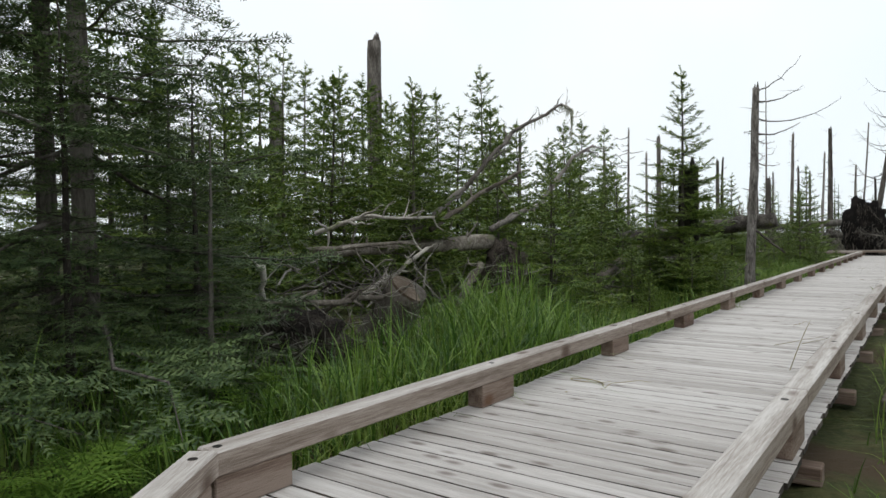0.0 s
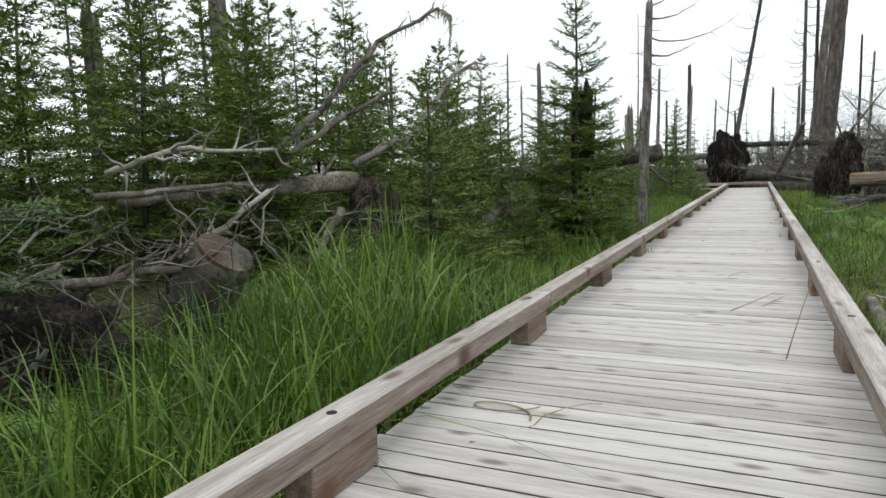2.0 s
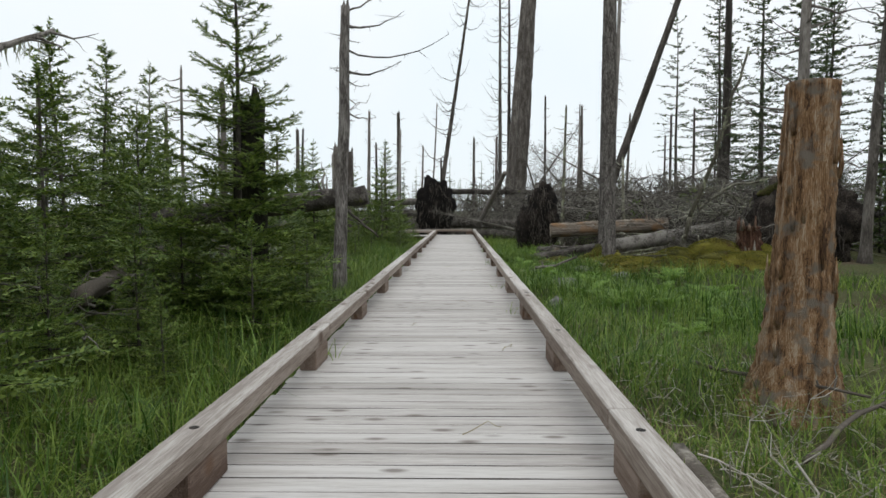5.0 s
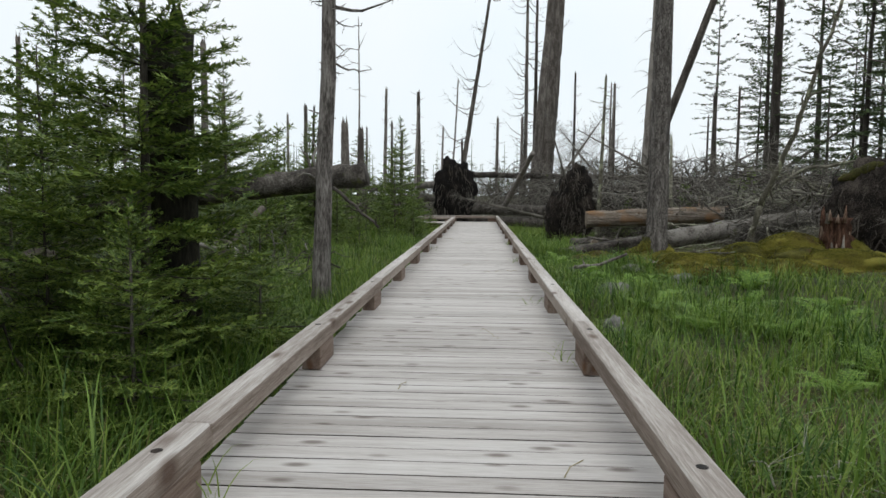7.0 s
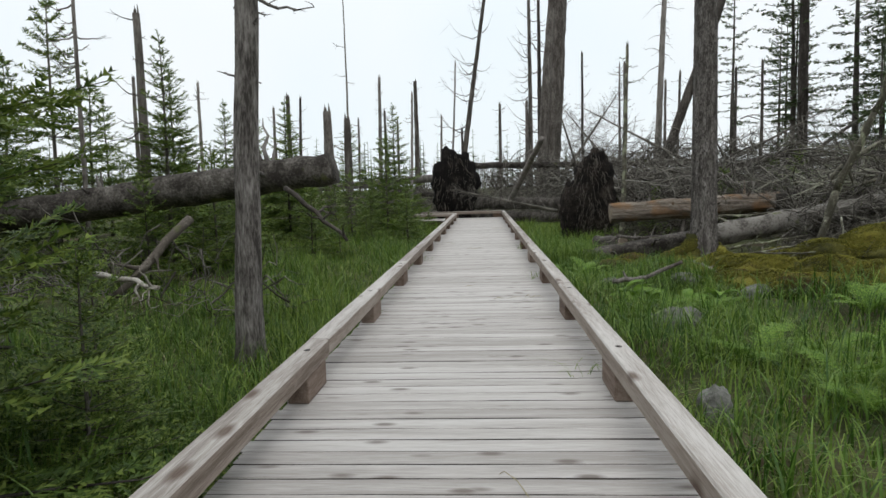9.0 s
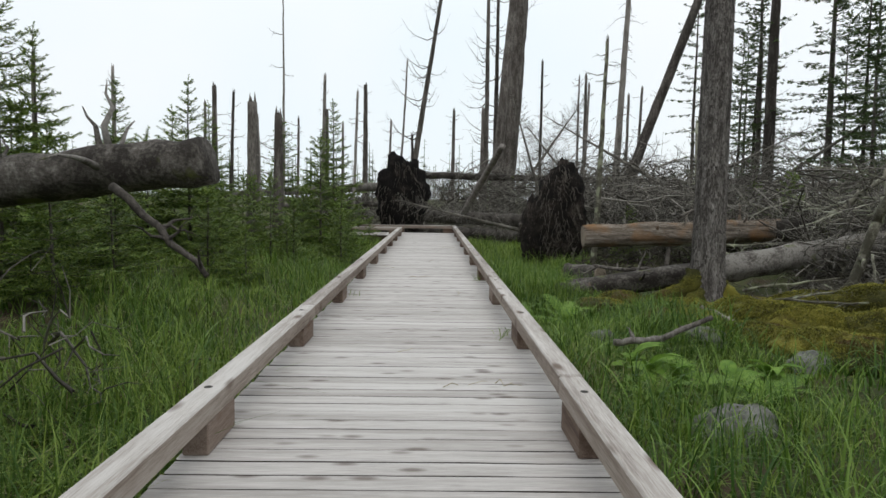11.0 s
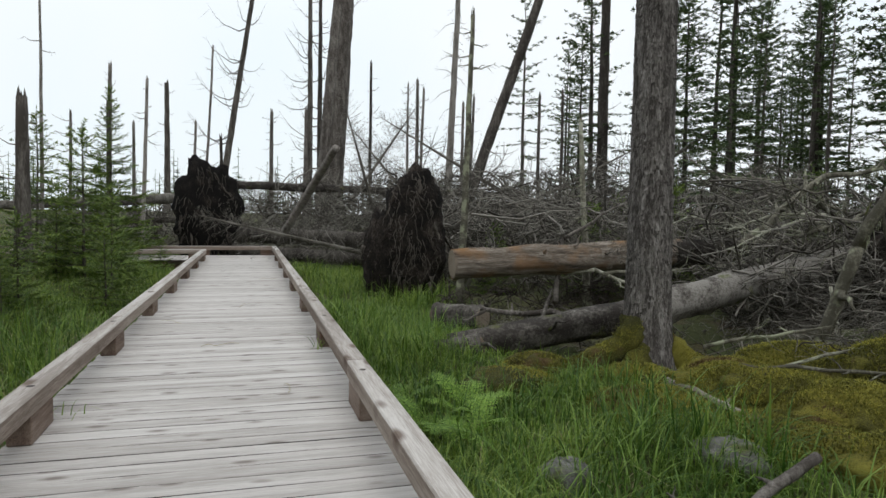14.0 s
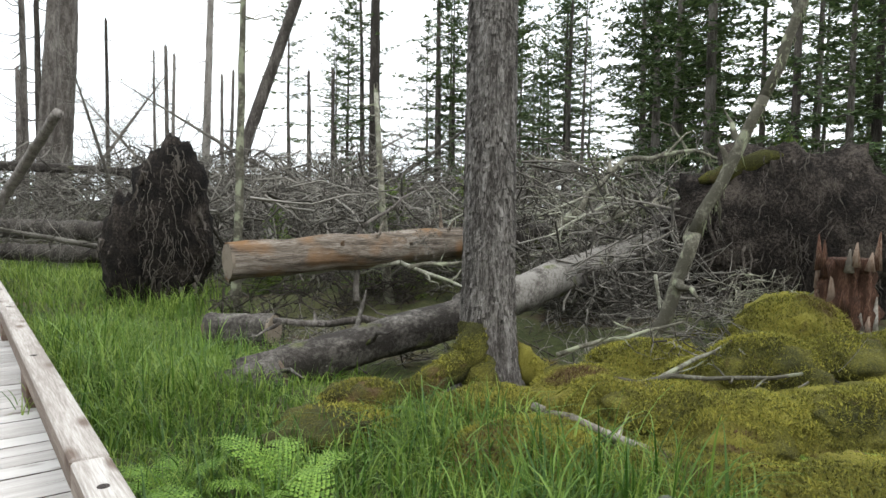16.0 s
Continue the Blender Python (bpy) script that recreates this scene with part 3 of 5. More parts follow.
plant(young, [(-2.5, 13.65, 0.97, 20), (-3.3, 37.54, 0.95, 90), (-4.6, 27.41, 0.72, 200), (-5.6, 23.25, 0.85, 40), (-7.0, 26.42, 0.85, 300),
              (-6.6, 34.43, 0.8, 10), (-5.5, 8.6, 0.78, 70), (-6.6, 28.7, 0.75, 130)], "young firs beside the walk")
plant(young2, [(-3.5, 9.75, 0.85, 0), (-2.3, 13.17, 0.5, 80), (-6.6, 9.9, 1.2, 40), (-5.3, 14.28, 1.0, 200), (-4.6, 15.55, 0.9, 100),
               (-1.9, 14.62, 0.42, 222), (-4.6, 31.82, 0.6, 50), (-6.0, 30.25, 0.65, 150), (-3.5, 32.98, 0.5, 250), (-3.0, 33.0, 1.0, 10), (-1.95, 29.6, 0.45, 70), (-2.7, 28.0, 0.5, 200), (-2.2, 31.4, 0.6, 320),
               (-6.8, 12.5, 1.0, 300), (-5.8, 17.38, 0.8, 20), (-7.5, 7, 0.9, 111), (6.55, 29.41, 0.6, 33), (8.6, 29.73, 0.7, 10), (5.1, 30.77, 0.5, 100), (-3.8, 26.72, 0.45, 60),
               (-4.7, 12.3, 0.8, 90), (-5.2, 10.9, 0.85, 150), (-3.9, 14.02, 0.6, 15), (-6.5, 5.6, 1.0, 200), (-5.6, 4.7, 0.7, 20), (-4.4, 23.85, 0.62, 75), (-5.2, 25.63, 0.75, 175), (-3.3, 28.51, 0.62, 5), (-4.3, 22.18, 0.66, 145), (-5.6, 27.81, 0.8, 15), (-4.9, 29.2, 0.7, 280), (-6.4, 24.84, 0.85, 190), (-3.4, 24.84, 0.5, 310), (-5.9, 31.93, 0.75, 60),
               (-4.0, 29.83, 0.55, 33), (-5.3, 33.4, 0.65, 310), (-2.6, 34.21, 0.42, 200), (-3.9, 35.59, 0.55, 140), (-7.4, 32.35, 0.8, 77), (-8.0, 29.2, 0.8, 7), (-6.3, 21.3, 0.6, 130), (-1.9, 35.93, 0.3, 80), (9.5, 33.4, 0.7, 60), (11.5, 29.2, 0.8, 160), (12.8, 25.73, 0.9, 20),
               (-1.95, 12.4, 0.48, 15), (-2.9, 11.9, 0.42, 77), (-2.3, 11.1, 0.3, 140), (-3.4, 11.3, 0.4, 222), (-3.0, 13.17, 0.5, 190), (-2.2, 15.21, 0.4, 20), (-4.4, 20.12, 0.5, 99), (-2.9, 25.23, 0.33, 40), (-2.7, 27.41, 0.36, 90)],
      "young firs beside the walk")
plant(mid, [(-7.2, 13.51, 0.8, 40), (-7.8, 8.8, 0.8, 120), (-8.7, 14.45, 0.85, 10), (-9.0, 10.5, 0.9, 200), (-9.7, 13.85, 0.95, 80),
            (-6.3, 16.5, 0.8, 250), (-8.5, 16.4, 0.8, 30), (-11.0, 9, 1.0, 90), (-8.5, 19.34, 0.8, 140), (-12.0, 15.55, 1.0, 5), (-9.5, 6, 0.9, 75), (-7.2, 10.9, 0.75, 320), (-10.0, 12.4, 0.95, 160), (-8.2, 6.9, 0.8, 222),
            (-10.5, 19.34, 0.95, 20), (-9.0, 23.25, 0.75, 260), (-8.7, 36.85, 0.75, 0), (-5.3, 38.3, 0.72, 130), (-11.0, 26.23, 0.85, 100), (-7.2, 20.81, 0.65, 35), (-8.3, 21.1, 0.95, 66), (-11.5, 12, 1.0, 111), (-9.8, 27.71, 0.8, 19), (-6.9, 14.87, 0.75, 290)],
      "spruces in the thicket")
plant(mid2, [(-17.2, 14.7, 1.25, 0), (-17.6, 16.99, 1.2, 90), (-14.6, 17.09, 1.08, 180), (-9.0, 25.13, 0.88, 45), (-12.5, 18.85, 1.0, 270), (-16.0, 10, 1.2, 100), (-11.5, 6.5, 0.95, 10), (-10.1, 17.97, 1.04, 333),
             (-13.0, 6, 1.15, 60), (-15.5, 19.34, 1.0, 20), (-13.0, 23.25, 0.85, 300), (-12.0, 32.35, 0.7, 200), (-13.5, 12.5, 1.05, 140), (-14.0, 9, 1.1, 250), (-15.0, 26.23, 0.8, 20)], "spruces in the thicket")
plant(dark, [(-4.1, 2.5, 1.0, 0), (-4.95, 2.55, 0.95, 130), (-5.9, 4.3, 0.4, 250), (-3.9, -0.4, 0.9, 60), (-3.3, 2, 0.36, 15), (-3.0, 2.9, 0.28, 200), (-3.9, 3.4, 0.34, 100), (-7.0, 2, 1.0, 200), (-6.8, 5.4, 0.36, 10), (-5.6, 0.6, 0.9, 320)], "dark spruces of the wood")
plant(dark2, [(14.0, 25.23, 0.9, 5), (16.5, 28.21, 1.0, 60), (21.0, 26.23, 1.1, 180), (13.6, 21.89, 0.8, 240), (24.0, 30.25, 1.2, 300), (19.5, 31.3, 1.0, 33), (12.5, 32.88, 0.7, 77)], "dark spruces of the wood")


def far_stand():
    rng = random.Random(8)
    a, c = [], []
    for k in range(36):
        y = rng.uniform(26, 62)
        x = rng.uniform(24, 52) if y < 40 else rng.uniform(16, 46)
        (a if rng.random() < 0.6 else c).append((x, y, rng.uniform(0.75, 1.15), rng.uniform(0, 360)))
    while len(a) + len(c) < 52:
        y, x = rng.uniform(27, 58), rng.uniform(12, 40)
        if 0.56 < x / (y - 12) < 1.6:
            (a if rng.random() < 0.5 else c).append((x, y, rng.uniform(0.7, 1.1), rng.uniform(0, 360)))
    for p in ((15.5, 21.79, 0.95, 30), (22.0, 27.71, 0.9, 10), (17.5, 30.25, 1.0, 300), (24.0, 19.34, 1.1, 70), (20.0, 17.38, 1.0, 200), (16.2, 41.2, 0.9, 99)):
        a.append(p)
    for p in ((19.0, 32.35, 0.9, 200), (15.0, 26.72, 0.85, 45), (16.0, 18.85, 0.9, 260)):
        c.append(p)
    plant(tall, a, "tall spruces of the far stand")
    plant(tall2, c, "tall spruces of the far stand")


far_stand()


# ---- dead standing trunks ----
def snag_mesh(h, r, seed, lean=(0, 0), twigs=10, twig_len=0.7, sides=10, top=0.6, broken=True, z0=0.4, up=0.2, flare=0.5):
    rng = np.random.default_rng(seed)
    b = Build()
    n = max(int(h / 0.35), 8)
    s = np.linspace(0, 1, n)
    line = np.stack([lean[0] * s, lean[1] * s, s * h], -1)
    line[1:, :2] += np.cumsum(rng.normal(size=(n - 1, 2)) * 0.006, 0)
    rad = r * (1 - (1 - top) * s) + flare * r * np.exp(-s * h / 0.22)
    tube(b, line, rad, sides, 0.035, rng, ribs=5)
    if broken:
        for k in range(6):
            a = rng.uniform(0, 6.28)
            o = line[-1] + np.array([math.cos(a), math.sin(a), 0]) * rad[-1] * 0.6
            tube(b, [o - [0, 0, 0.05], o + [rng.normal() * 0.01, rng.normal() * 0.01, rng.uniform(0.04, 0.09 + r)]], [rad[-1] * 0.4, 0.003], 5)
    arms = []
    for k in range(twigs):
        q = rng.uniform(z0, 0.98)
        p = np.array([np.interp(q, s, line[:, c]) for c in range(3)])
        a = rng.uniform(0, 6.28)
        L = twig_len * rng.uniform(0.35, 1.1)
        d = np.array([math.cos(a), math.sin(a), rng.normal() * 0.25])
        e = p + d * L
        pts = bend(p, e, 6, -up * L * 0.35, 0.02 * L, rng)
        pts[:, 2] += up * L * np.linspace(0, 1, 6) ** 2
        w = Build()
        arms.append(w)
        tube(w, pts, np.linspace(0.012 + 0.012 * L, 0.003, 6), 5, cap=False)
        for j in range(3):
            q2 = rng.uniform(0.35, 0.95)
            p2 = np.array([np.interp(q2, np.linspace(0, 1, 6), pts[:, c]) for c in range(3)])
            tube(w, bend(p2, p2 + d * L * 0.25 + rng.normal(size=3) * L * 0.16, 4, 0, 0.01, rng), np.linspace(0.006, 0, 4), 4, cap=False)
    return b, arms


def dead_tree(b, arms, mat, m, label):
    """A standing dead trunk with its bare branches as parts; a far one keeps its fine twigs joined."""
    root = tagged(new("dead_tree"), label, "dead tree", "standing dead trees")
    root.matrix_basis = m
    part("trunk", b.mesh("trunk", mat), root)
    if m.translation.y < 42 and len(arms) < 32:
        for w in arms:
            part("branch", w.mesh("branch", mat), root)
    elif arms:
        j = Build()
        for w in arms:
            for v, f in zip(w.v, w.f):
                j.add(v, f - (f.min() if len(f) else 0))
        part("bare_twig", j.mesh("bare_twig", mat), root)["kind"] = "stuff"
    return root


def snag(x, y, h, r, seed, label="grey dead tree trunk with a broken top", mat=None, dz=-0.1, **kw):
    b, arms = snag_mesh(h, r, seed, **kw)
    return dead_tree(b, arms, mat or M_BARK_DARK, put(x, y, dz), label)


def limb(b, a, c, r0, r1, rng, sag=0.0, wob=0.03, twigs=6, tl=0.4, n=9, sides=7):
    """A dead branch from a to c with side twigs."""
    L = float(np.linalg.norm(np.subtract(c, a)))
    p = bend(a, c, n, sag, wob * L * 0.25, rng)
    tube(b, p, np.linspace(r0, r1, n), sides, 0.05, rng)
    d = unit(np.subtract(c, a))
    for k in range(twigs):
        q = rng.uniform(0.25, 1.0)
        o = np.array([np.interp(q, np.linspace(0, 1, n), p[:, i]) for i in range(3)])
        w = unit(d * 0.6 + rng.normal(size=3) * 0.75)
        l = tl * rng.uniform(0.4, 1.2)
        pp = bend(o, o + w * l, 5, rng.normal() * 0.08 * l, 0.04 * l, rng)
        tube(b, pp, np.linspace(max(r1 * 0.9, 0.006), 0.002, 5), 5, cap=False)
        for j in range(2):
            o2 = pp[rng.integers(2, 5)]
            tube(b, bend(o2, o2 + unit(w + rng.normal(size=3) * 0.8) * l * 0.4, 4, 0, 0.02 * l, rng), np.linspace(0.005, 0, 4), 4, cap=False)


# slim trunk close to the walk with long one-sided branches
rngA = np.random.default_rng(21)
bA, armsA = snag_mesh(5.05, 0.122, 22, lean=(0.12, 0.1), twigs=16, twig_len=0.3, sides=22, top=0.62, z0=0.45, up=0.1)
for z, ex, ez, w in ((4.95, 0.95, 0.75, 0.02), (4.75, 1, 0.25, 0.024), (4.35, 1.75, 0.25, 0.02), (4.0, 0.95, 0.15, 0.026), (3.85, 0.4, -0.12, 0.012), (3.3, 0.5, -0.08, 0.018), (3.55, 0.35, -0.1, 0.01), (4.6, -0.25, 0.05, 0.01)):
    a = (0.11, 0.08, z)
    c = (0.11 + ex, 0.2 + 0.1 * rngA.normal(), z + ez)
    p = bend(a, c, 8, -0.14 * abs(ex), 0.012, rngA)
    arm = Build()
    armsA.append(arm)
    tube(arm, p, np.linspace(w, 0.004, 8), 6, cap=False)
    for j in range(5):
        o = p[rngA.integers(2, 8)]
        tube(arm, bend(o, o + rngA.normal(size=3) * (0.13, 0.08, 0.09), 4, 0, 0.01, rngA), np.linspace(0.006, 0, 4), 4, cap=False)
dead_tree(bA, armsA, M_BARK_OLD, put(-1.85, 16.86, -0.15), "slim grey dead spruce with long upcurved bare branches")

# big living trunk with a mossy foot
rngB = np.random.default_rng(31)
bB = Build()
nb = 90
sb_ = np.linspace(0, 1, nb)
lineB = np.stack([0.06 * sb_, 0.1 * sb_, sb_ * 13.0], -1)
tube(bB, lineB, 0.235 * (1 - 0.45 * sb_) + 0.16 * np.exp(-sb_ * 13 / 0.28), 64, 0.022, rngB)
big = tagged(new("old_spruce"), "thick grey scaly-barked spruce trunk with moss at its foot", "tree")
big.matrix_basis = pose(4.32, 24.22, -0.46)
part("trunk", bB.mesh("trunk", M_BARK_OLD), big)
# bark scales, small flakes standing off the trunk
fb = Build()
nf = 7500
fz = rngB.uniform(0.1, 6.5, nf)
fa = rngB.uniform(0, 6.283, nf)
fr = 0.235 * (1 - 0.45 * fz / 13) + 0.16 * np.exp(-fz / 0.28) + 0.002
hw, hh = rngB.uniform(0.010, 0.022, nf), rngB.uniform(0.02, 0.05, nf)
ca, sa = np.cos(fa), np.sin(fa)
o = np.stack([0.005 * fz + fr * ca, 0.008 * fz + fr * sa, fz], -1)
tn, nr = np.stack([-sa, ca, 0 * sa], -1), np.stack([ca, sa, 0 * sa], -1)
zv = np.array([0, 0, 1.0])
lift = rngB.uniform(0.004, 0.014, nf)[:, None]
q1 = o - tn * hw[:, None] - zv * hh[:, None] + nr * lift
q2 = o + tn * hw[:, None] - zv * hh[:, None] * 0.8 + nr * lift
q3 = o + tn * hw[:, None] * 0.8 + zv * hh[:, None] - nr * 0.004
q4 = o - tn * hw[:, None] * 0.9 + zv * hh[:, None] * 0.9 - nr * 0.004
fb.add(np.stack([q1, q2, q3, q4], 1).reshape(-1, 3), np.arange(nf * 4).reshape(-1, 4))
part("bark", fb.mesh("bark", M_BARK_OLD, smooth=False), big)["kind"] = "stuff"
MOSSY_ROOTS = [[(-0.16, -0.05, 0.6), (-0.36, -0.12, 0.4), (-0.75, -0.14, 0.24), (-1.15, -0.05, 0.08), (-1.5, 0.0, -0.06)],
               [(-0.2, -0.12, 0.34), (-0.36, -0.32, 0.16), (-0.6, -0.5, 0.04), (-0.8, -0.7, -0.08)],
               [(0.2, -0.1, 0.36), (0.42, -0.25, 0.16), (0.75, -0.35, 0.04), (1.1, -0.4, -0.06)],
               [(0.22, 0.08, 0.42), (0.45, 0.15, 0.2), (0.9, 0.2, 0.06), (1.2, 0.15, -0.04)]]
for line_ in MOSSY_ROOTS:
    rb = Build()
    pr = np.asarray(line_)
    k_ = np.linspace(0, len(pr) - 1, 16)
    pts_ = np.stack([np.interp(k_, np.arange(len(pr)), pr[:, c]) for c in range(3)], -1) + rngB.normal(size=(16, 3)) * 0.012
    tube(rb, pts_, np.linspace(0.15, 0.07, 16), 18, 0.1, rngB)
    part("mossy_root", rb.mesh("mossy_root", M_MOSS), big, "thick root under yellow-green moss")
# orange stripped stump
rngS = np.random.default_rng(41)
bS = Build()
ns = 60
ss = np.linspace(0, 1, ns)
tube(bS, np.stack([0.10 * ss - 0.02, 0.02 * ss, ss * 2.65], -1), 0.225 - 0.03 * ss + 0.24 * np.exp(-ss * 2.55 / 0.42), 52, 0.03, rngS, ribs=9)
for k in range(16):
    a = rngS.uniform(0, 6.28)
    o = np.array([0.08 + 0.14 * math.cos(a), 0.02 + 0.14 * math.sin(a), 2.5])
    tube(bS, [o, o + [0, 0, rngS.uniform(0.04, 0.2 if math.cos(a) < 0 else 0.1)]], [0.045, 0.006], 6)
for k in range(26):
    a, z = rngS.uniform(0, 6.28), rngS.uniform(0.2, 2.3)
    r = 0.22 - 0.03 * z / 2.55 + 0.24 * math.exp(-z / 0.42)
    o = np.array([0.10 * z / 2.55 - 0.02 + r * math.cos(a), r * math.sin(a), z])
    n_ = np.array([math.cos(a), math.sin(a), 0])
    tube(bS, [o, o + n_ * 0.018 + [0, 0, 0.1], o + n_ * 0.012 + [0, 0, rngS.uniform(0.15, 0.35)]], [0.018, 0.02, 0.003], 5)
stump = tagged(new("tree_stump", bS.mesh("tree_stump", M_RAWWOOD)), "tall broken stump with bark stripped to orange wood", "stump")
stump.matrix_basis = put(2.88, 10.95, -0.05)

# dark broken trunk behind the young fir
snag(-2.5, 14.15, 2.95, 0.2, 51, "thick dark broken trunk behind a young fir", M_BARK_BLACK, twigs=3, twig_len=0.3, sides=20, top=0.97)
snag(-16.3, 19.63, 9.2, 0.36, 52, "tall thick grey snag with a splintered top", M_BARK, twigs=0, sides=14, top=0.75)
snag(-17.3, 15.46, 6.2, 0.3, 53, "grey snag among the spruces", M_BARK, twigs=0, top=0.8)
snag(-4.8, 32.66, 4.0, 0.2, 54, "short broken grey trunk", M_BARK, twigs=2)
snag(-4.63, 34.89, 3.9, 0.19, 55, "short broken grey trunk", M_BARK, twigs=2)
snag(-5.49, 35.7, 3.9, 0.13, 56, "short broken grey trunk", M_BARK, twigs=2)
snag(-8.0, 39.4, 5.5, 0.13, 58, "grey dead pole with short twigs", M_BARK)
snag(-5.67, 40.2, 9.6, 0.07, 59, "thin bare dead pole", M_BARK, twigs=4, top=0.3)
for i, (x, y, h, r, lx) in enumerate(((-7.3, 23.45, 5.1, 0.05, 0), (-6.3, 23.85, 4.8, 0.11, 0), (-6.4, 53.8, 8.1, 0.15, 0.1), (-4.6, 44.3, 5.1, 0.1, 0), (-3.15, 41.5, 5.8, 0.08, 0.2),
                                      (-6.07, 74.7, 10.4, 0.28, 0), (-1.47, 43.6, 7.5, 0.06, 0.4), (-0.9, 47, 4.6, 0.1, 0), (-6.5, 47, 5.0, 0.08, 0), (-9.5, 46, 6.0, 0.1, 0.2), (-12, 50, 6.0, 0.11, 0),
                                      (-5.0, 52, 5.2, 0.1, 0), (-2.6, 54, 5.8, 0.1, 0.2), (1.2, 50, 6.2, 0.12, 0), (2.5, 47, 6.0, 0.12, 0.1), (6.2, 52, 9.0, 0.1, 0), (7.5, 47, 7.0, 0.09, 0.2), (8.9, 53, 8.5, 0.12, 0),
                                      (10.5, 50, 7.0, 0.1, 0), (12.5, 55, 8.0, 0.12, 0.3), (15.0, 48, 7.5, 0.1, 0), (12.0, 44, 5.5, 0.07, 0.0), (-15, 40, 6.5, 0.12, 0), (-17, 32.35, 7.0, 0.13, 0.1), (-13, 42, 6.5, 0.1, 0))):
    snag(x, y, h, r, 70 + i, "distant grey dead pole with a broken top", M_BARK_DARK if i % 2 else M_BARK, lean=(lx, 0), twigs=12, twig_len=0.5 + r)
# tall dead trees over the deadfall
snag(-1.5, 53.8, 19, 0.2, 101, "tall leaning dead spruce with fine bare twigs", M_BARK_DARK, lean=(2.9, 0), twigs=46, twig_len=1.9, top=0.3, z0=0.25, up=0.5)
snag(4.5, 55.0, 21, 0.55, 102, "very thick grey dead spruce trunk", M_BARK, lean=(1.3, 0), twigs=12, twig_len=1.6, sides=18, top=0.62, z0=0.5)
snag(3.4, 50.5, 17, 0.31, 103, "thick leaning grey trunk beside a bigger one", M_BARK, lean=(1.3, 0), twigs=4, top=0.6)
snag(2.85, 49.4, 19, 0.15, 104, "tall dead spruce with bare twigs", M_BARK_DARK, twigs=50, twig_len=1.5, top=0.3, z0=0.2, up=0.4)
snag(3.9, 55, 19, 0.17, 105, "tall dead spruce with bare twigs", M_BARK_DARK, twigs=50, twig_len=1.5, top=0.3, z0=0.2, up=0.4)
snag(7.65, 42.6, 16, 0.24, 106, "grey trunk leaning over the deadfall", M_BARK_DARK, lean=(5.6, -0.3), twigs=10, twig_len=0.8, top=0.6, z0=0.3)
snag(11.8, 57.0, 21, 0.25, 107, "tall dead spruce with drooping twigs", M_BARK, lean=(0.8, 0), twigs=46, twig_len=1.5, top=0.4, z0=0.2, up=-0.3)
snag(16.5, 46.6, 19, 0.29, 115, "tall straight dark trunk", M_BARK_DARK, twigs=24, twig_len=1.0, top=0.5, z0=0.3)
snag(10.0, 60, 9.5, 0.12, 109, "grey dead pole with short twigs", M_BARK, twigs=30, twig_len=0.7, top=0.4)
snag(13.1, 46.5, 7.0, 0.1, 110, "dead pole with a tuft at its top", M_BARK_DARK, twigs=8, twig_len=0.8, z0=0.85)
snag(6.5, 18.26, 7.5, 0.14, 111, "grey dead trunk with bare twigs", M_BARK, lean=(0.3, 0.1), twigs=26, twig_len=1.3, top=0.5, z0=0.2)
snag(9.8, 21.5, 10.0, 0.13, 112, "grey dead trunk with bare twigs", M_BARK_DARK, lean=(0.8, 0.3), twigs=30, twig_len=1.4, top=0.4, z0=0.15)
# pale leaning poles close to the deadfall
snag(3.8, 29.2, 5.2, 0.075, 113, "pale silver leaning dead pole with a forked top", M_LICHEN, lean=(0.15, -0.05), twigs=9, twig_len=0.5, top=0.5)
snag(5.8, 28.2, 3.3, 0.07, 114, "pale silver dead pole", M_LICHEN, lean=(0.05, 0.5), twigs=7, twig_len=0.6, top=0.5)


# ---- fallen logs ----
def log(a, c, r0, r1, seed, label, mat=None, stubs=8, stub_len=0.4, sides=18, sawn=False, sag=0.0, group="fallen trunks"):
    rng = np.random.default_rng(seed)
    b = Build()
    n = max(int(np.linalg.norm(np.subtract(c, a)) / 0.22), 8)
    p = bend(a, c, n, sag, 0.008, rng)
    rad = np.linspace(r0, r1, n)
    tube(b, p, rad, sides, 0.06, rng, ribs=4, cap=not sawn)
    d = unit(np.subtract(c, a))
    arms = []
    for k in range(stubs):
        i = rng.integers(1, n - 1)
        w = unit(np.cross(d, rng.normal(size=3)) + d * rng.uniform(0, 0.7))
        if w[2] < -0.3:
            w[2] *= -1
        o = p[i] + w * rad[i] * 0.8
        l = stub_len * rng.uniform(0.25, 1.2)
        q = bend(o, o + w * l, 5, rng.normal() * 0.06 * l, 0.03 * l, rng)
        w_ = Build()
        tube(w_, q, np.linspace(0.014 + 0.1 * rad[i], 0.005, 5), 6)
        arms.append(w_)
    ob = tagged(new("fallen_log", b.mesh("fallen_log", mat or M_LOG)), label, "log", group)
    for w_ in arms:
        part("branch_stub", w_.mesh("branch_stub", mat or M_LOG), ob)
    if sawn:
        for e, rr, w in ((p[0], r0, -d), (p[-1], r1, d)):
            eb = Build()
            tube(eb, [e - w * 0.03, e + w * 0.004], [rr * 0.99, rr * 0.97], sides)
            part("sawn_end", eb.mesh("sawn_end", M_SAWN, smooth=False), ob, "pale sawn face of the log")
    return ob


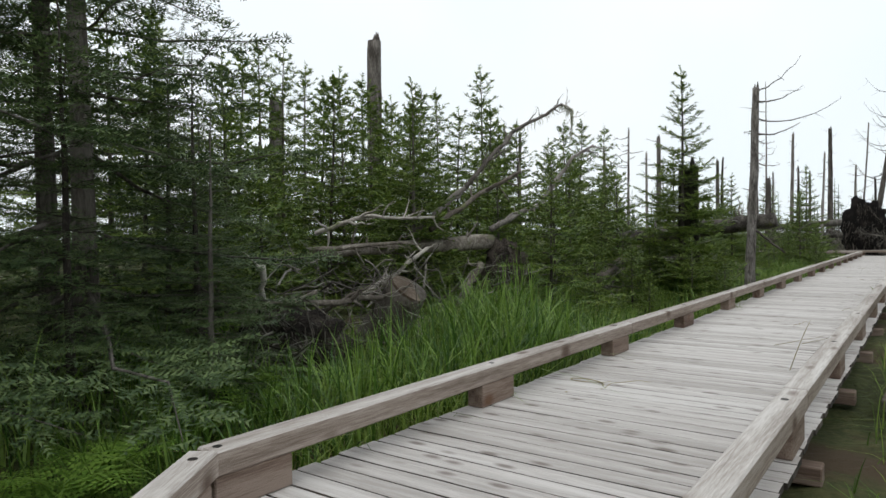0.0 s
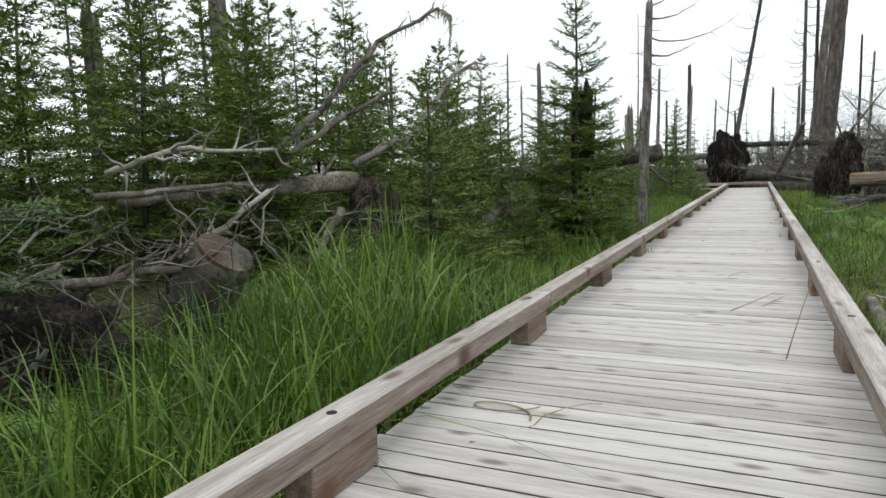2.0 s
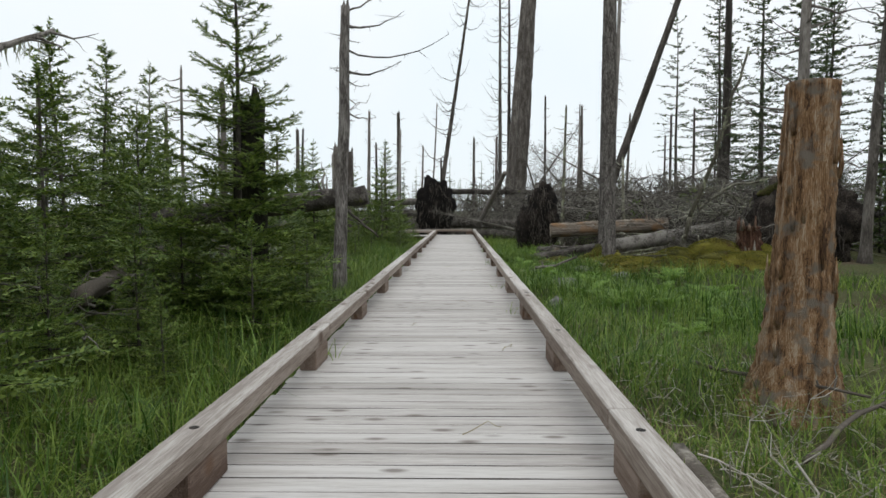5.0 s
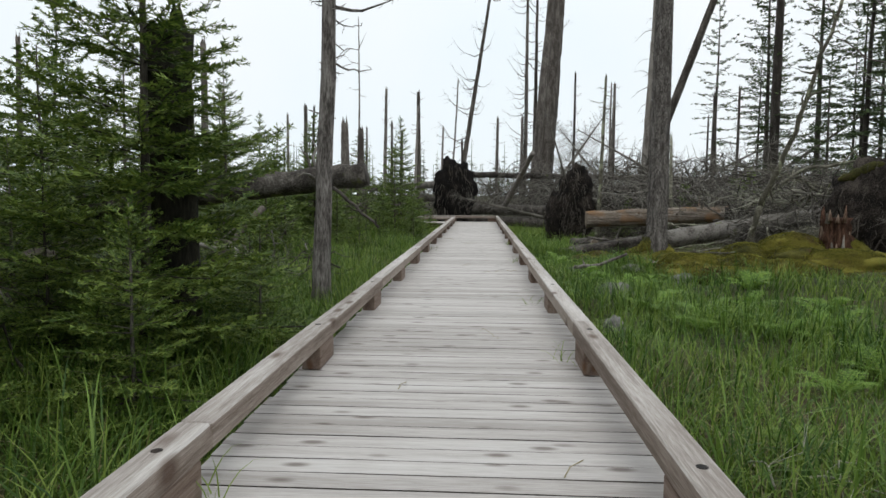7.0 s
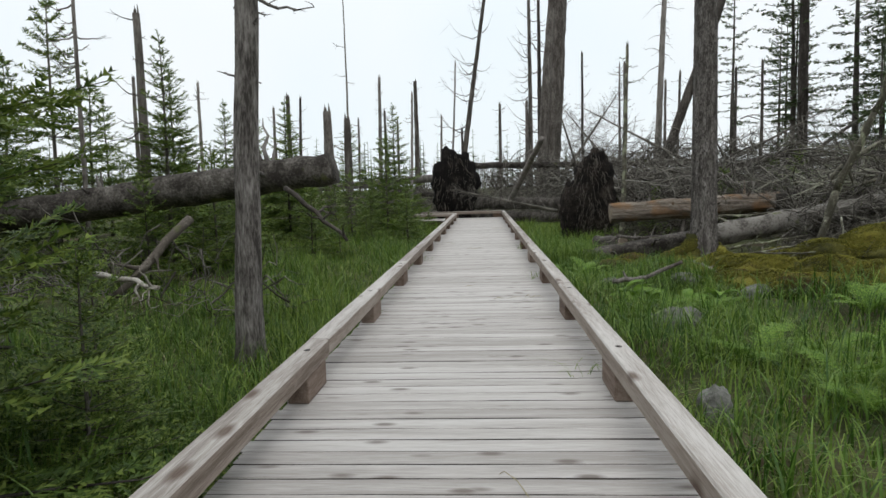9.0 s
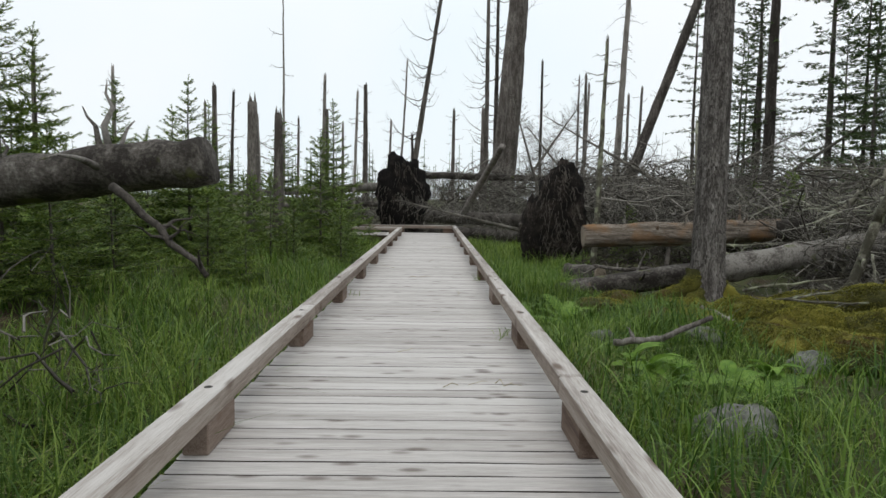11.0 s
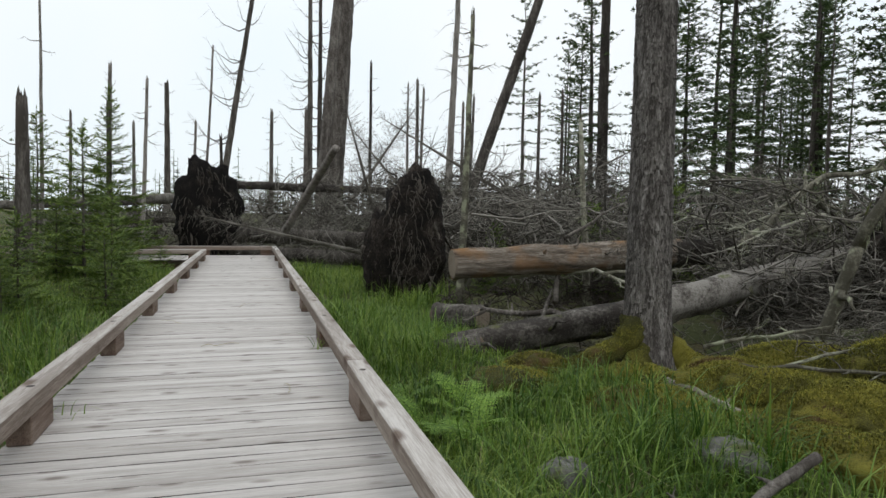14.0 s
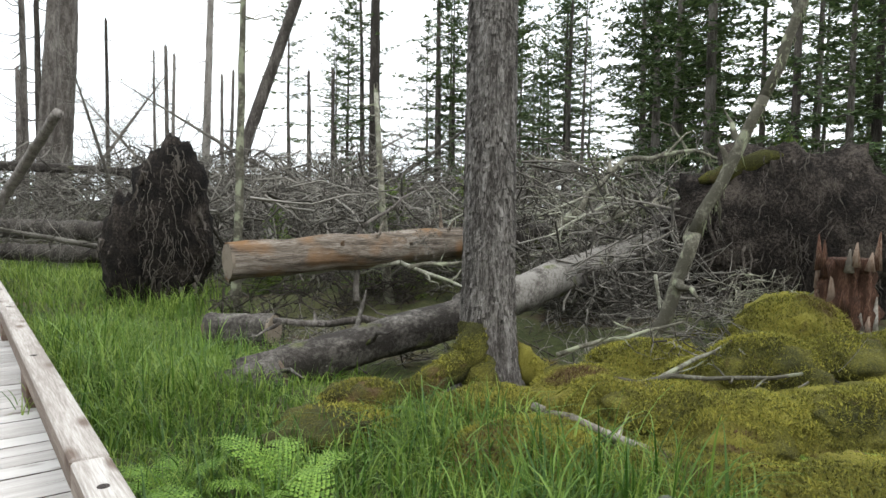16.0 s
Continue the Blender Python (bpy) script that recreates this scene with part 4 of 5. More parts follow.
# left of the walk
log((-1.9, 20.5, 1.56), (-7.5, 20.9, 0.92), 0.22, 0.25, 201, "thick grey fallen trunk with pale broken branches", stubs=10, stub_len=0.8)
log((-6.2, 7.1, 0.95), (-4.6, 9.65, 1.08), 0.09, 0.14, 202, "silver-grey fallen log propped on its roots", M_DEAD, stubs=10, stub_len=0.5)
log((-3.7, 12.3, 0.3), (-4.9, 16.89, 0.6), 0.10, 0.12, 203, "grey fallen log half hidden in grass", M_DEAD, stubs=6)
log((-9.5, 45, 1.3), (-1.6, 42.6, 1.75), 0.16, 0.2, 204, "grey fallen trunk tied to a root plate", stubs=5)
log((-6.5, 40.5, 0.8), (-1.9, 43.6, 1), 0.12, 0.13, 205, "thin grey fallen trunk", stubs=5)
# deadfall across the end and to the right
log((-0.6, 44.2, 2.3), (11, 43, 2.1), 0.15, 0.12, 206, "grey fallen trunk lying high over the deadfall", stubs=14, stub_len=0.8)
log((-1, 42, 0.55), (3.6, 37.42, 0.5), 0.24, 0.22, 207, "dark thick log on the ground", M_BARK_DARK, stubs=6)
log((-0.8, 40.8, 0.05), (3.9, 35.93, -0.02), 0.2, 0.18, 208, "dark thick log on the ground", M_BARK_DARK, stubs=4)
log((1.15, 41.0, 0.25), (2.1, 33.2, 2.75), 0.13, 0.09, 209, "grey trunk leaning across the deadfall", M_BARK, stubs=5)
log((3.25, 27.86, 0.51), (7.2, 27.71, 0.7), 0.225, 0.215, 210, "barkless log with orange wood and a sawn end", M_BARELOG, stubs=12, sawn=True, sides=28)
log((7.1, 27.71, 0.7), (13.5, 26.82, 0.95), 0.24, 0.18, 211, "grey fallen trunk with many broken twigs", stubs=18, stub_len=0.8)
log((2.45, 25.3, -0.27), (4.75, 25.02, 0.12), 0.17, 0.19, 212, "mossy grey log beside the big trunk", stubs=5, sides=24)
log((4.7, 25.05, 0.12), (12.5, 26.3, 1.3), 0.22, 0.16, 213, "grey fallen trunk running into brush", stubs=22, stub_len=0.7, sides=20)
log((2.2, 25.05, -0.3), (2.75, 25.12, -0.24), 0.15, 0.16, 214, "short sawn log lying in moss", sawn=True, stubs=0, sides=22)
log((2.8, 27.12, -0.15), (3.3, 26.52, -0.13), 0.17, 0.17, 215, "short grey cut log", sawn=True, stubs=0)
log((5.5, 32.88, 1.04), (13, 33.98, 1.4), 0.2, 0.16, 216, "grey fallen trunk in the deadfall", stubs=16, stub_len=0.9)
log((4, 35.12, 0.6), (12, 38, 2.2), 0.18, 0.14, 217, "grey fallen trunk in the deadfall", stubs=16, stub_len=0.9)
log((9, 29.73, 1.1), (15, 32.88, 2.4), 0.17, 0.12, 218, "grey fallen trunk in the deadfall", stubs=16, stub_len=0.9)
log((6, 40, 1.5), (16, 36.27, 2), 0.18, 0.14, 219, "grey fallen trunk in the deadfall", stubs=16, stub_len=0.9)
log((1.32, 6.4, -0.27), (1.5, 9.6, -0.27), 0.075, 0.06, 220, "pale weathered log lying beside the kerb", M_DEAD, stubs=2)


# ---- dead branches ----
def branch(points, r0, r1, seed, label, mat=None, twigs=7, tl=0.4, wob=0.05, sides=8):
    rng = np.random.default_rng(seed)
    b = Build()
    pts = np.asarray(points, float)
    n = len(pts)
    rs = np.linspace(r0, r1, n)
    for i in range(n - 1):
        limb(b, pts[i], pts[i + 1], rs[i], rs[i + 1], rng, 0, wob, max(twigs // (n - 1), 1), tl, 7, sides)
    return tagged(new("dead_branch", b.mesh("dead_branch", mat or M_DEAD)), label, "branch", "fallen branches")


branch([(-5.5, 8.4, 1.15), (-5.15, 9.65, 2.05), (-4.7, 10.55, 3.1), (-4.1, 11.45, 3.7)], 0.06, 0.022, 301, "long grey dead limb rising from a fallen log", M_BARK_DARK, 18, 0.45)
branch([(-4.1, 11.45, 3.7), (-3.9, 11.5, 3.58), (-3.95, 11.5, 3.15)], 0.02, 0.005, 302, "drooping lichen-hung tip of a dead limb", M_DEAD, 9, 0.25)
branch([(-5.3, 8.8, 1.3), (-4.9, 10.1, 2.05), (-4.5, 10.55, 2.38)], 0.05, 0.03, 303, "pale dead limb above a fallen log", M_DEAD, 10, 0.4)
branch([(-4.6, 9.65, 1.3), (-4.3, 11, 1.83), (-4, 11.7, 2.7), (-3.75, 12.1, 2.95)], 0.055, 0.02, 304, "crooked dark dead limb above a log", M_BARK, 10, 0.4)
branch([(-6.2, 7, 1.25), (-5.6, 7.4, 1.5), (-4.9, 8.4, 1.5)], 0.04, 0.02, 305, "crooked dead branch over a log", M_DEAD, 12, 0.5)
branch([(-5.9, 6.6, 1), (-5.1, 7.8, 1.1)], 0.045, 0.02, 306, "silver dead branch over a log", M_DEAD, 10, 0.4)
branch([(-5.4, 7.2, 0.3), (-4.9, 8.2, 1)], 0.04, 0.03, 307, "silver dead branch under a log", M_DEAD, 10, 0.4)
branch([(-4.4, 8.3, 0.1), (-4.2, 8.7, 0.75)], 0.05, 0.05, 331, "pale forked stub in the grass", M_DEAD, 4, 0.3)
branch([(-4.9, 3.3, 0.4), (-3.95, 3.9, 0.52), (-3.3, 5.3, 0.5)], 0.05, 0.03, 308, "pale dead branch lying over roots", M_DEAD, 14, 0.5)
branch([(-4.1, 3.4, 0.3), (-3.6, 4.6, 0.62)], 0.03, 0.02, 309, "thin dead branch over roots", M_DEAD, 10, 0.35)
branch([(-4.1, 4.3, 0.4), (-3.85, 4.1, 0.9)], 0.03, 0.03, 332, "pale forked dead stick among roots", M_DEAD, 4, 0.25)
branch([(-3.4, 19.24, 0.95), (-3.9, 18.36, 0.15)], 0.06, 0.04, 310, "pale broken branch stub of a fallen trunk", M_DEAD, 5, 0.4)
branch([(-4.1, 18.36, 0.4), (-3, 17.58, 0.35)], 0.04, 0.02, 311, "pale broken branch in the grass", M_DEAD, 7, 0.4)
branch([(-2.27, 19.44, 1.29), (-1.46, 19.14, 0.65)], 0.035, 0.02, 312, "dark broken branch of a fallen trunk", M_BARK_DARK, 5, 0.3)
branch([(6.15, 23.9, -0.3), (6.4, 23.55, 1.0), (6.75, 23.1, 2.3), (7.05, 22.7, 3.8), (7.35, 22.4, 5.2)], 0.075, 0.03, 313, "lichened leaning dead pole", M_LICHEN, 18, 0.55)
branch([(4.45, 22.66, -0.04), (5.75, 22.66, 0.2)], 0.02, 0.012, 330, "thin pale stick lying on moss", M_LICHEN, 5, 0.25)
branch([(6.9, 24.34, 0.49), (6.95, 24.24, -0.21)], 0.02, 0.015, 314, "thin dead stick standing in moss", M_LICHEN, 3, 0.2)
branch([(3.8, 23.11, -0.17), (3.87, 22.03, -0.19)], 0.032, 0.02, 315, "pale stick lying on moss", M_DEAD, 3, 0.25)
branch([(4.35, 22.86, 0), (5.3, 21.98, 0.09)], 0.02, 0.012, 316, "thin stick lying on moss", M_LICHEN, 5, 0.3)
branch([(4.6, 23.65, -0.01), (5.7, 23.15, 0.25)], 0.022, 0.012, 317, "thin crooked stick on moss", M_LICHEN, 5, 0.35)
branch([(1.9, 20.52, -0.1), (2.35, 20.52, -0.06), (2.85, 20.58, 0.14)], 0.035, 0.025, 318, "curved grey branch lying in ferns", M_BARK, 3, 0.15)
branch([(4.4, 28.21, 0.29), (5.6, 27.61, 0.43), (6.2, 26.62, 0.07)], 0.045, 0.02, 319, "long pale branch lying across a log", M_LICHEN, 8, 0.5)
branch([(5.6, 27.41, 0.37), (7.2, 27.32, 0.45)], 0.035, 0.015, 320, "long pale branch lying across a log", M_LICHEN, 8, 0.4)
branch([(4.9, 27.61, -0.08), (5.3, 28.21, 0.89), (6.6, 28.41, 1.53)], 0.05, 0.015, 321, "dark crooked branch behind a log", M_BARK_DARK, 10, 0.5)
branch([(7, 26.03, 0.89), (8.6, 26.13, 1.95), (9.9, 25.83, 2.15), (11, 25.63, 1.95)], 0.055, 0.015, 322, "arching lichened branch of a fallen tree", M_LICHEN, 16, 0.6)
branch([(7.2, 26.23, 0.8), (9, 25.83, 1.3), (10.6, 25.53, 1.8)], 0.05, 0.015, 323, "long lichened branch of a fallen tree", M_LICHEN, 16, 0.6)
branch([(7, 26.42, 0.54), (9, 25.73, 0.8), (10, 25.43, 0.95)], 0.05, 0.015, 324, "long silver branch of a fallen tree", M_LICHEN, 14, 0.5)
branch([(6.6, 25.63, 0.28), (8.4, 25.43, 0.6), (9.6, 25.23, 0.9)], 0.045, 0.012, 325, "long silver branch of a fallen tree", M_LICHEN, 14, 0.5)
branch([(4.6, 25.23, 0.01), (3, 25.83, 0.11)], 0.045, 0.03, 326, "broken grey branch over a log", M_BARK, 4, 0.3)
branch([(2.4, 11.9, -0.25), (3, 10.2, -0.1)], 0.02, 0.01, 327, "dead stick beside the stump", M_DEAD, 6, 0.4)
branch([(2.2, 9.5, -0.28), (3.4, 10.4, 0)], 0.02, 0.01, 328, "dead stick beside the stump", M_DEAD, 6, 0.4)


rngL = np.random.default_rng(333)
for k in range(16):
    a = np.array([rngL.uniform(8.2, 10.5), rngL.uniform(26.0, 28.5), rngL.uniform(0.3, 1.5)])
    c = a + np.array([rngL.uniform(-3.0, -1.2), rngL.uniform(-0.8, 0.8), rngL.uniform(-0.5, 0.8)])
    m_ = (a + c) / 2 + [0, 0, rngL.uniform(-0.1, 0.3)]
    branch([a, m_, c], rngL.uniform(0.02, 0.045), 0.008, 340 + k, "pale lichened branch of a fallen spruce", M_LICHEN, 12, 0.5, 0.08, 6)


def brush(name, label, boxes, count, seed, r=0.012, length=(0.5, 1.6), mat=None):
    """A tangle of thin dead twigs in boxes (x0, x1, y0, y1, z0, z1)."""
    rng = np.random.default_rng(seed)
    b = Build()
    for k in range(count):
        x0, x1, y0, y1, z0, z1 = boxes[k % len(boxes)]
        o = np.array([rng.uniform(x0, x1), rng.uniform(y0, y1), 0])
        o[2] = ground_z(o[0], o[1]) + rng.uniform(z0, z1)
        w = unit(rng.normal(size=3) * (1, 1, 0.55))
        l = rng.uniform(*length)
        p = bend(o - w * l / 2, o + w * l / 2, 5, rng.normal() * 0.12 * l, 0.05 * l, rng)
        rr = r * rng.uniform(0.5, 1.8)
        tube(b, p, np.linspace(rr, rr * 0.3, 5), 3, cap=False)
        for j in range(3):
            q = p[rng.integers(1, 5)]
            tube(b, bend(q, q + unit(w + rng.normal(size=3) * 0.7) * l * 0.35, 3, 0, 0.02, rng), np.linspace(rr * 0.5, rr * 0.2, 3), 3, cap=False)
    return tagged(new(name, b.mesh(name, mat or M_BRUSH)), label, "brush", kind="stuff")


brush("dead_brush", "tangle of grey dead twigs of fallen spruces", [(7, 11, 25.22, 28.72, 0.1, 1.5), (5, 9, 28.76, 32.26, 0.1, 1.6), (6.5, 9.5, 24.73, 26.23, 0, 0.9), (9, 15, 27.27, 34.27, 0.2, 2.4), (10, 16, 24, 30, 0.1, 2.2)], 2000, 401)
brush("dead_brush", "grey deadfall of broken branches beyond the walk", [(0, 6, 40.5, 48, 0.1, 2), (4, 13, 32.85, 40.85, 0.1, 2.3), (2, 10, 42, 50, 0.3, 3), (-6, 0, 42, 50, 0.1, 1.2), (5, 16, 38, 48, 0.4, 3.2), (4, 9, 31, 36, 0.1, 1.7)], 2900, 402, 0.017, (0.8, 2.6))
brush("dead_brush", "dead twigs and litter around fallen logs", [(-6, -3, 5, 8.5, 0, 0.9), (-4.4, -3.2, 3.6, 5, 0, 0.4), (-5, -3, 11.31, 16.81, 0, 0.6), (-6, -2, 17.85, 19.85, 0, 0.7)], 420, 403, 0.010, (0.4, 1.1), M_BRUSH)
brush("dead_brush", "grey dead branches standing out of the deadfall", [(4.5, 9, 28, 30.2, 0.6, 1.7), (7, 11, 25.22, 28.22, 0.8, 2), (3.5, 9, 32.62, 37.62, 1, 2.6)], 210, 407, 0.018, (0.9, 2.0), M_BRUSH)
brush("dead_brush", "twigs hanging under a barkless log", [(3.4, 6.5, 27.81, 28.81, -0.1, 0.4)], 160, 404, 0.010, (0.4, 0.9), M_ROOT)
brush("forest_litter", "thin dead twigs lying by the stump", [(1.5, 3.6, 8, 12.2, 0, 0.12)], 150, 405, 0.005, (0.2, 0.7), M_DEAD)
brush("forest_litter", "dead twigs and needles between logs and moss", [(4.5, 8.5, 23.9, 26.0, 0.0, 0.14), (3.0, 4.6, 25.2, 27.6, 0.0, 0.2), (5.2, 7.6, 22.2, 24.0, 0.05, 0.2)], 620, 408, 0.007, (0.2, 0.8), M_BRUSH)
brush("dead_brush", "small silver twiggy bush on moss", [(7, 7.7, 23.15, 23.65, 0.05, 0.5)], 70, 406, 0.006, (0.2, 0.5), M_LICHEN)


def beard(label, lines, count, seed):
    """Wisps of lichen that hang from a line of branch points."""
    rng = np.random.default_rng(seed)
    b = Build()
    for k in range(count):
        p = np.asarray(lines[k % len(lines)], float)
        q = rng.uniform(0, len(p) - 1)
        i = min(int(q), len(p) - 2)
        o = p[i] + (p[i + 1] - p[i]) * (q - i)
        l = rng.uniform(0.05, 0.22)
        tube(b, bend(o, o + [rng.normal() * 0.03, rng.normal() * 0.03, -l], 4, 0, 0.012, rng), [0.005, 0.006, 0.004, 0.001], 3, cap=False)
    tagged(new("beard_lichen", b.mesh("beard_lichen", M_BEARD)), label, "lichen", kind="stuff")


beard("pale wisps of lichen on dead limbs", [[(-5.15, 9.65, 2.05), (-4.7, 10.55, 3.1), (-4.1, 11.45, 3.7)], [(-4.1, 11.45, 3.7), (-3.9, 11.5, 3.58), (-3.95, 11.5, 3.15)], [(-4.3, 11, 1.83), (-4, 11.7, 2.7), (-3.75, 12.1, 2.95)]], 260, 901)
beard("pale wisps of lichen on fallen branches", [[(7, 26.03, 0.89), (8.6, 26.13, 1.95), (9.9, 25.83, 2.15), (11, 25.63, 1.95)], [(7.2, 26.23, 0.8), (9, 25.83, 1.3), (10.6, 25.53, 1.8)], [(6.4, 23.55, 1.0), (6.75, 23.1, 2.3), (7.05, 22.7, 3.8)]], 420, 902)


# ---- root plates ----
def root_plate(x, y, w, h, face, seed, label, roots=26, moss=False, thick=0.5, hang=True):
    """An upturned disc of soil and roots, face: the compass angle it looks to."""
    rng = np.random.default_rng(seed)
    root = tagged(new("root_plate"), label, "root plate")
    root.matrix_basis = put(x, y, -0.15, face)
    b = Build()
    nu, nv = 60, 44
    u = np.linspace(0, 2 * np.pi, nu, endpoint=False)
    v = np.linspace(0.02, np.pi - 0.02, nv)
    U, V = np.meshgrid(u, v)
    edge = 1 + 0.03 * np.sin(3 * U + seed) + 0.04 * np.sin(7 * U + 2 * seed) + 0.05 * np.sin(13 * U)
    X = w / 2 * np.sin(V) * np.cos(U) * edge
    Z = h / 2 * np.sin(V) * np.sin(U) * edge
    Y = thick * np.cos(V) * 0.8
    P = np.stack([X, Y, Z], -1)
    for i in range(nv):
        for j in range(nu):
            q = Vector(P[i, j]) * 2.3
            k = noise.noise(q + Vector((seed, 0, 0))) * 0.14 + noise.noise(q * 2.7) * 0.1 + noise.noise(q * 6.1) * 0.13
            P[i, j] *= 1 + k
            P[i, j, 1] += k * 0.4
    P[..., 0] *= 1.05 - 0.12 * P[..., 2:3].squeeze(-1) / h
    P[..., 2] += h / 2
    i = np.arange(nv - 1)[:, None] * nu
    j = np.arange(nu)[None]
    kk = (j + 1) % nu
    b.add(P, np.stack([i + j, i + kk, i + nu + kk, i + nu + j], -1).reshape(-1, 4))
    part("soil", b.mesh("soil", M_SOIL), root)
    for k in range(roots):
        r = Build()
        a = rng.uniform(0, 6.28)
        q = rng.uniform(0.1, 0.85)
        o = np.array([w / 2 * q * math.cos(a), -thick * 0.55, h / 2 + h / 2 * q * math.sin(a)])
        l = rng.uniform(0.2, 0.6) * w * 0.6
        d = unit(np.array([math.cos(a) * 0.3 + rng.normal() * 0.2, -0.12 + rng.normal() * 0.12, -0.8 + 0.2 * math.sin(a) + rng.normal() * 0.25]))
        p = bend(o, o + d * l, 7, -0.1 * l, 0.05 * l, rng)
        if hang:
            p[:, 2] -= np.linspace(0, 1, 7) ** 2 * l * rng.uniform(0, 0.8)
        p[:, 2] = np.maximum(p[:, 2], 0.02)
        tube(r, p, np.linspace(rng.uniform(0.012, 0.05), 0.005, 7), 6, 0.05, rng)
        part("root", r.mesh("root", M_ROOT), root)
    r = Build()
    for k in range(roots * 3):
        a, q = rng.uniform(0, 6.28), rng.uniform(0.0, 0.95)
        o = np.array([w / 2 * q * math.cos(a), -thick * rng.uniform(0.5, 0.85), h / 2 + h / 2 * q * math.sin(a)])
        l = rng.uniform(0.2, 0.6)
        p = bend(o, o + [rng.normal() * 0.1, -0.06, -l], 6, 0, 0.03, rng)
        p[:, 2] = np.maximum(p[:, 2], 0.02)
        tube(r, p, np.linspace(0.009, 0, 6), 4, cap=False)
    part("root_hair", r.mesh("root_hair", M_ROOT), root, "thin bare roots hanging from the soil")["kind"] = "stuff"
    if moss:
        mb = Build()
        p = bend((-w * 0.4, -0.2, h * 0.80), (-w * 0.05, -0.25, h * 0.93), 9, 0.04, 0.03, rng)
        tube(mb, p, [0.04, 0.09, 0.12, 0.14, 0.12, 0.13, 0.1, 0.08, 0.03], 10, 0.1, rng)
        part("moss_cap", mb.mesh("moss_cap", M_MOSS), root, "yellow-green moss on the upper rim")
    return root


root_plate(-1.05, 40.3, 1.95, 3.3, 0, 13, "dark upturned root plate of a fallen spruce", 40)
root_plate(3.34, 30.75, 1.2, 2.75, -20, 5, "dark ragged upturned root plate beside the walk", 50)
root_plate(2.8, 31.0, 0.8, 1.9, -30, 6, "smaller upturned root mass of a fallen spruce", 16)
root_plate(9.7, 24.2, 3.0, 2.5, -55, 7, "wide black upturned root plate with hanging roots", 44, moss=True, thick=0.6)
root_plate(-3.9, 4.5, 1.2, 0.8, 35, 8, "low root mass of a fallen tree in the grass", 26)
root_plate(-4.4, 9.8, 0.8, 1.3, 40, 9, "dark root end of a fallen log", 14)

# sawn stump leaning in the grass
cs = Build()
tube(cs, bend((0, 0, -0.25), (0.12, -0.12, 0.78), 9), np.linspace(0.3, 0.23, 9), 26, 0.03, np.random.default_rng(61), ribs=5)
cut = tagged(new("cut_stump"), "brown sawn stump leaning in tall grass", "stump")
cut.matrix_basis = put(-3.72, 5.7, 0.06, 0, -6, 30)
part("stump_body", cs.mesh("stump_body", M_ROOT), cut)
cf = Build()
tube(cf, [(0.12, -0.12, 0.76), (0.125, -0.12, 0.79)], [0.225, 0.222], 26)
part("sawn_face", cf.mesh("sawn_face", M_SAWN, smooth=False), cut, "pale sawn top face")

# rotten red stump
rs_ = Build()
rngR = np.random.default_rng(62)
tube(rs_, bend((0, 0, 0), (0, 0, 0.95), 12), 0.30 - 0.10 * np.linspace(0, 1, 12), 34, 0.15, rngR, ribs=9)
rot = tagged(new("rotten_stump", rs_.mesh("rotten_stump", M_ROTTEN)), "crumbling red-brown rotten stump on moss", "stump")
rot.matrix_basis = put(7.55, 22.62, -0.1)
for k in range(26):
    a = rngR.uniform(0, 6.28)
    o = np.array([0.24 * math.cos(a), 0.24 * math.sin(a), rngR.uniform(0.1, 0.9)])
    w = Build()
    tube(w, [o, o + [0.02 * math.cos(a), 0.02 * math.sin(a), rngR.uniform(0.15, 0.4)]], [0.05, 0.006], 6)
    part("splinter", w.mesh("splinter", M_DEAD if k % 5 == 0 else M_ROTTEN), rot)


# ---- moss cushions and rocks ----
def lump(name, label, x, y, sx, sy, sz, seed, mat, category, dz=0.0, rough=0.22):
    b = Build()
    nu, nv = 36, 20
    U, V = np.meshgrid(np.linspace(0, 2 * np.pi, nu, endpoint=False), np.linspace(0.03, np.pi - 0.03, nv))
    P = np.stack([np.sin(V) * np.cos(U), np.sin(V) * np.sin(U), np.cos(V)], -1)
    for i in range(nv):
        for j in range(nu):
            q = Vector(P[i, j])
            P[i, j] *= 1 + rough * (noise.noise(q * 1.7 + Vector((seed, 0, 0))) + 0.5 * noise.noise(q * 4.3 + Vector((0, seed, 0))) + 0.25 * noise.noise(q * 10))
    P *= (sx, sy, sz)
    i = np.arange(nv - 1)[:, None] * nu
    j = np.arange(nu)[None]
    k = (j + 1) % nu
    b.add(P, np.stack([i + j, i + nu + j, i + nu + k, i + k], -1).reshape(-1, 4))
    ob = new(name, b.mesh(name, mat))
    ob.matrix_basis = put(x, y, dz, seed * 40 if category == "rock" else 0)
    return tagged(ob, label, category)


CUSHIONS = ((5.7, 22.47, 0.6, 0.45, 0.3), (4.5, 22.57, 0.7, 0.5, 0.2), (6.6, 22.37, 0.9, 0.6, 0.3), (5.3, 21.79, 0.8, 0.5, 0.2), (6.2, 21.59, 0.9, 0.6, 0.22), (7.4, 21.89, 1.0, 0.7, 0.3), (4.7, 23.35, 0.6, 0.5, 0.22),
                                        (3.7, 23.45, 0.5, 0.4, 0.2), (3.4, 22.76, 0.6, 0.45, 0.14), (4.0, 21.89, 0.7, 0.5, 0.12), (5.6, 23.45, 0.7, 0.5, 0.16), (4.8, 21.01, 0.9, 0.6, 0.14), (2.6, 23.85, 0.5, 0.4, 0.13), (7.9, 23.25, 0.7, 0.5, 0.25))
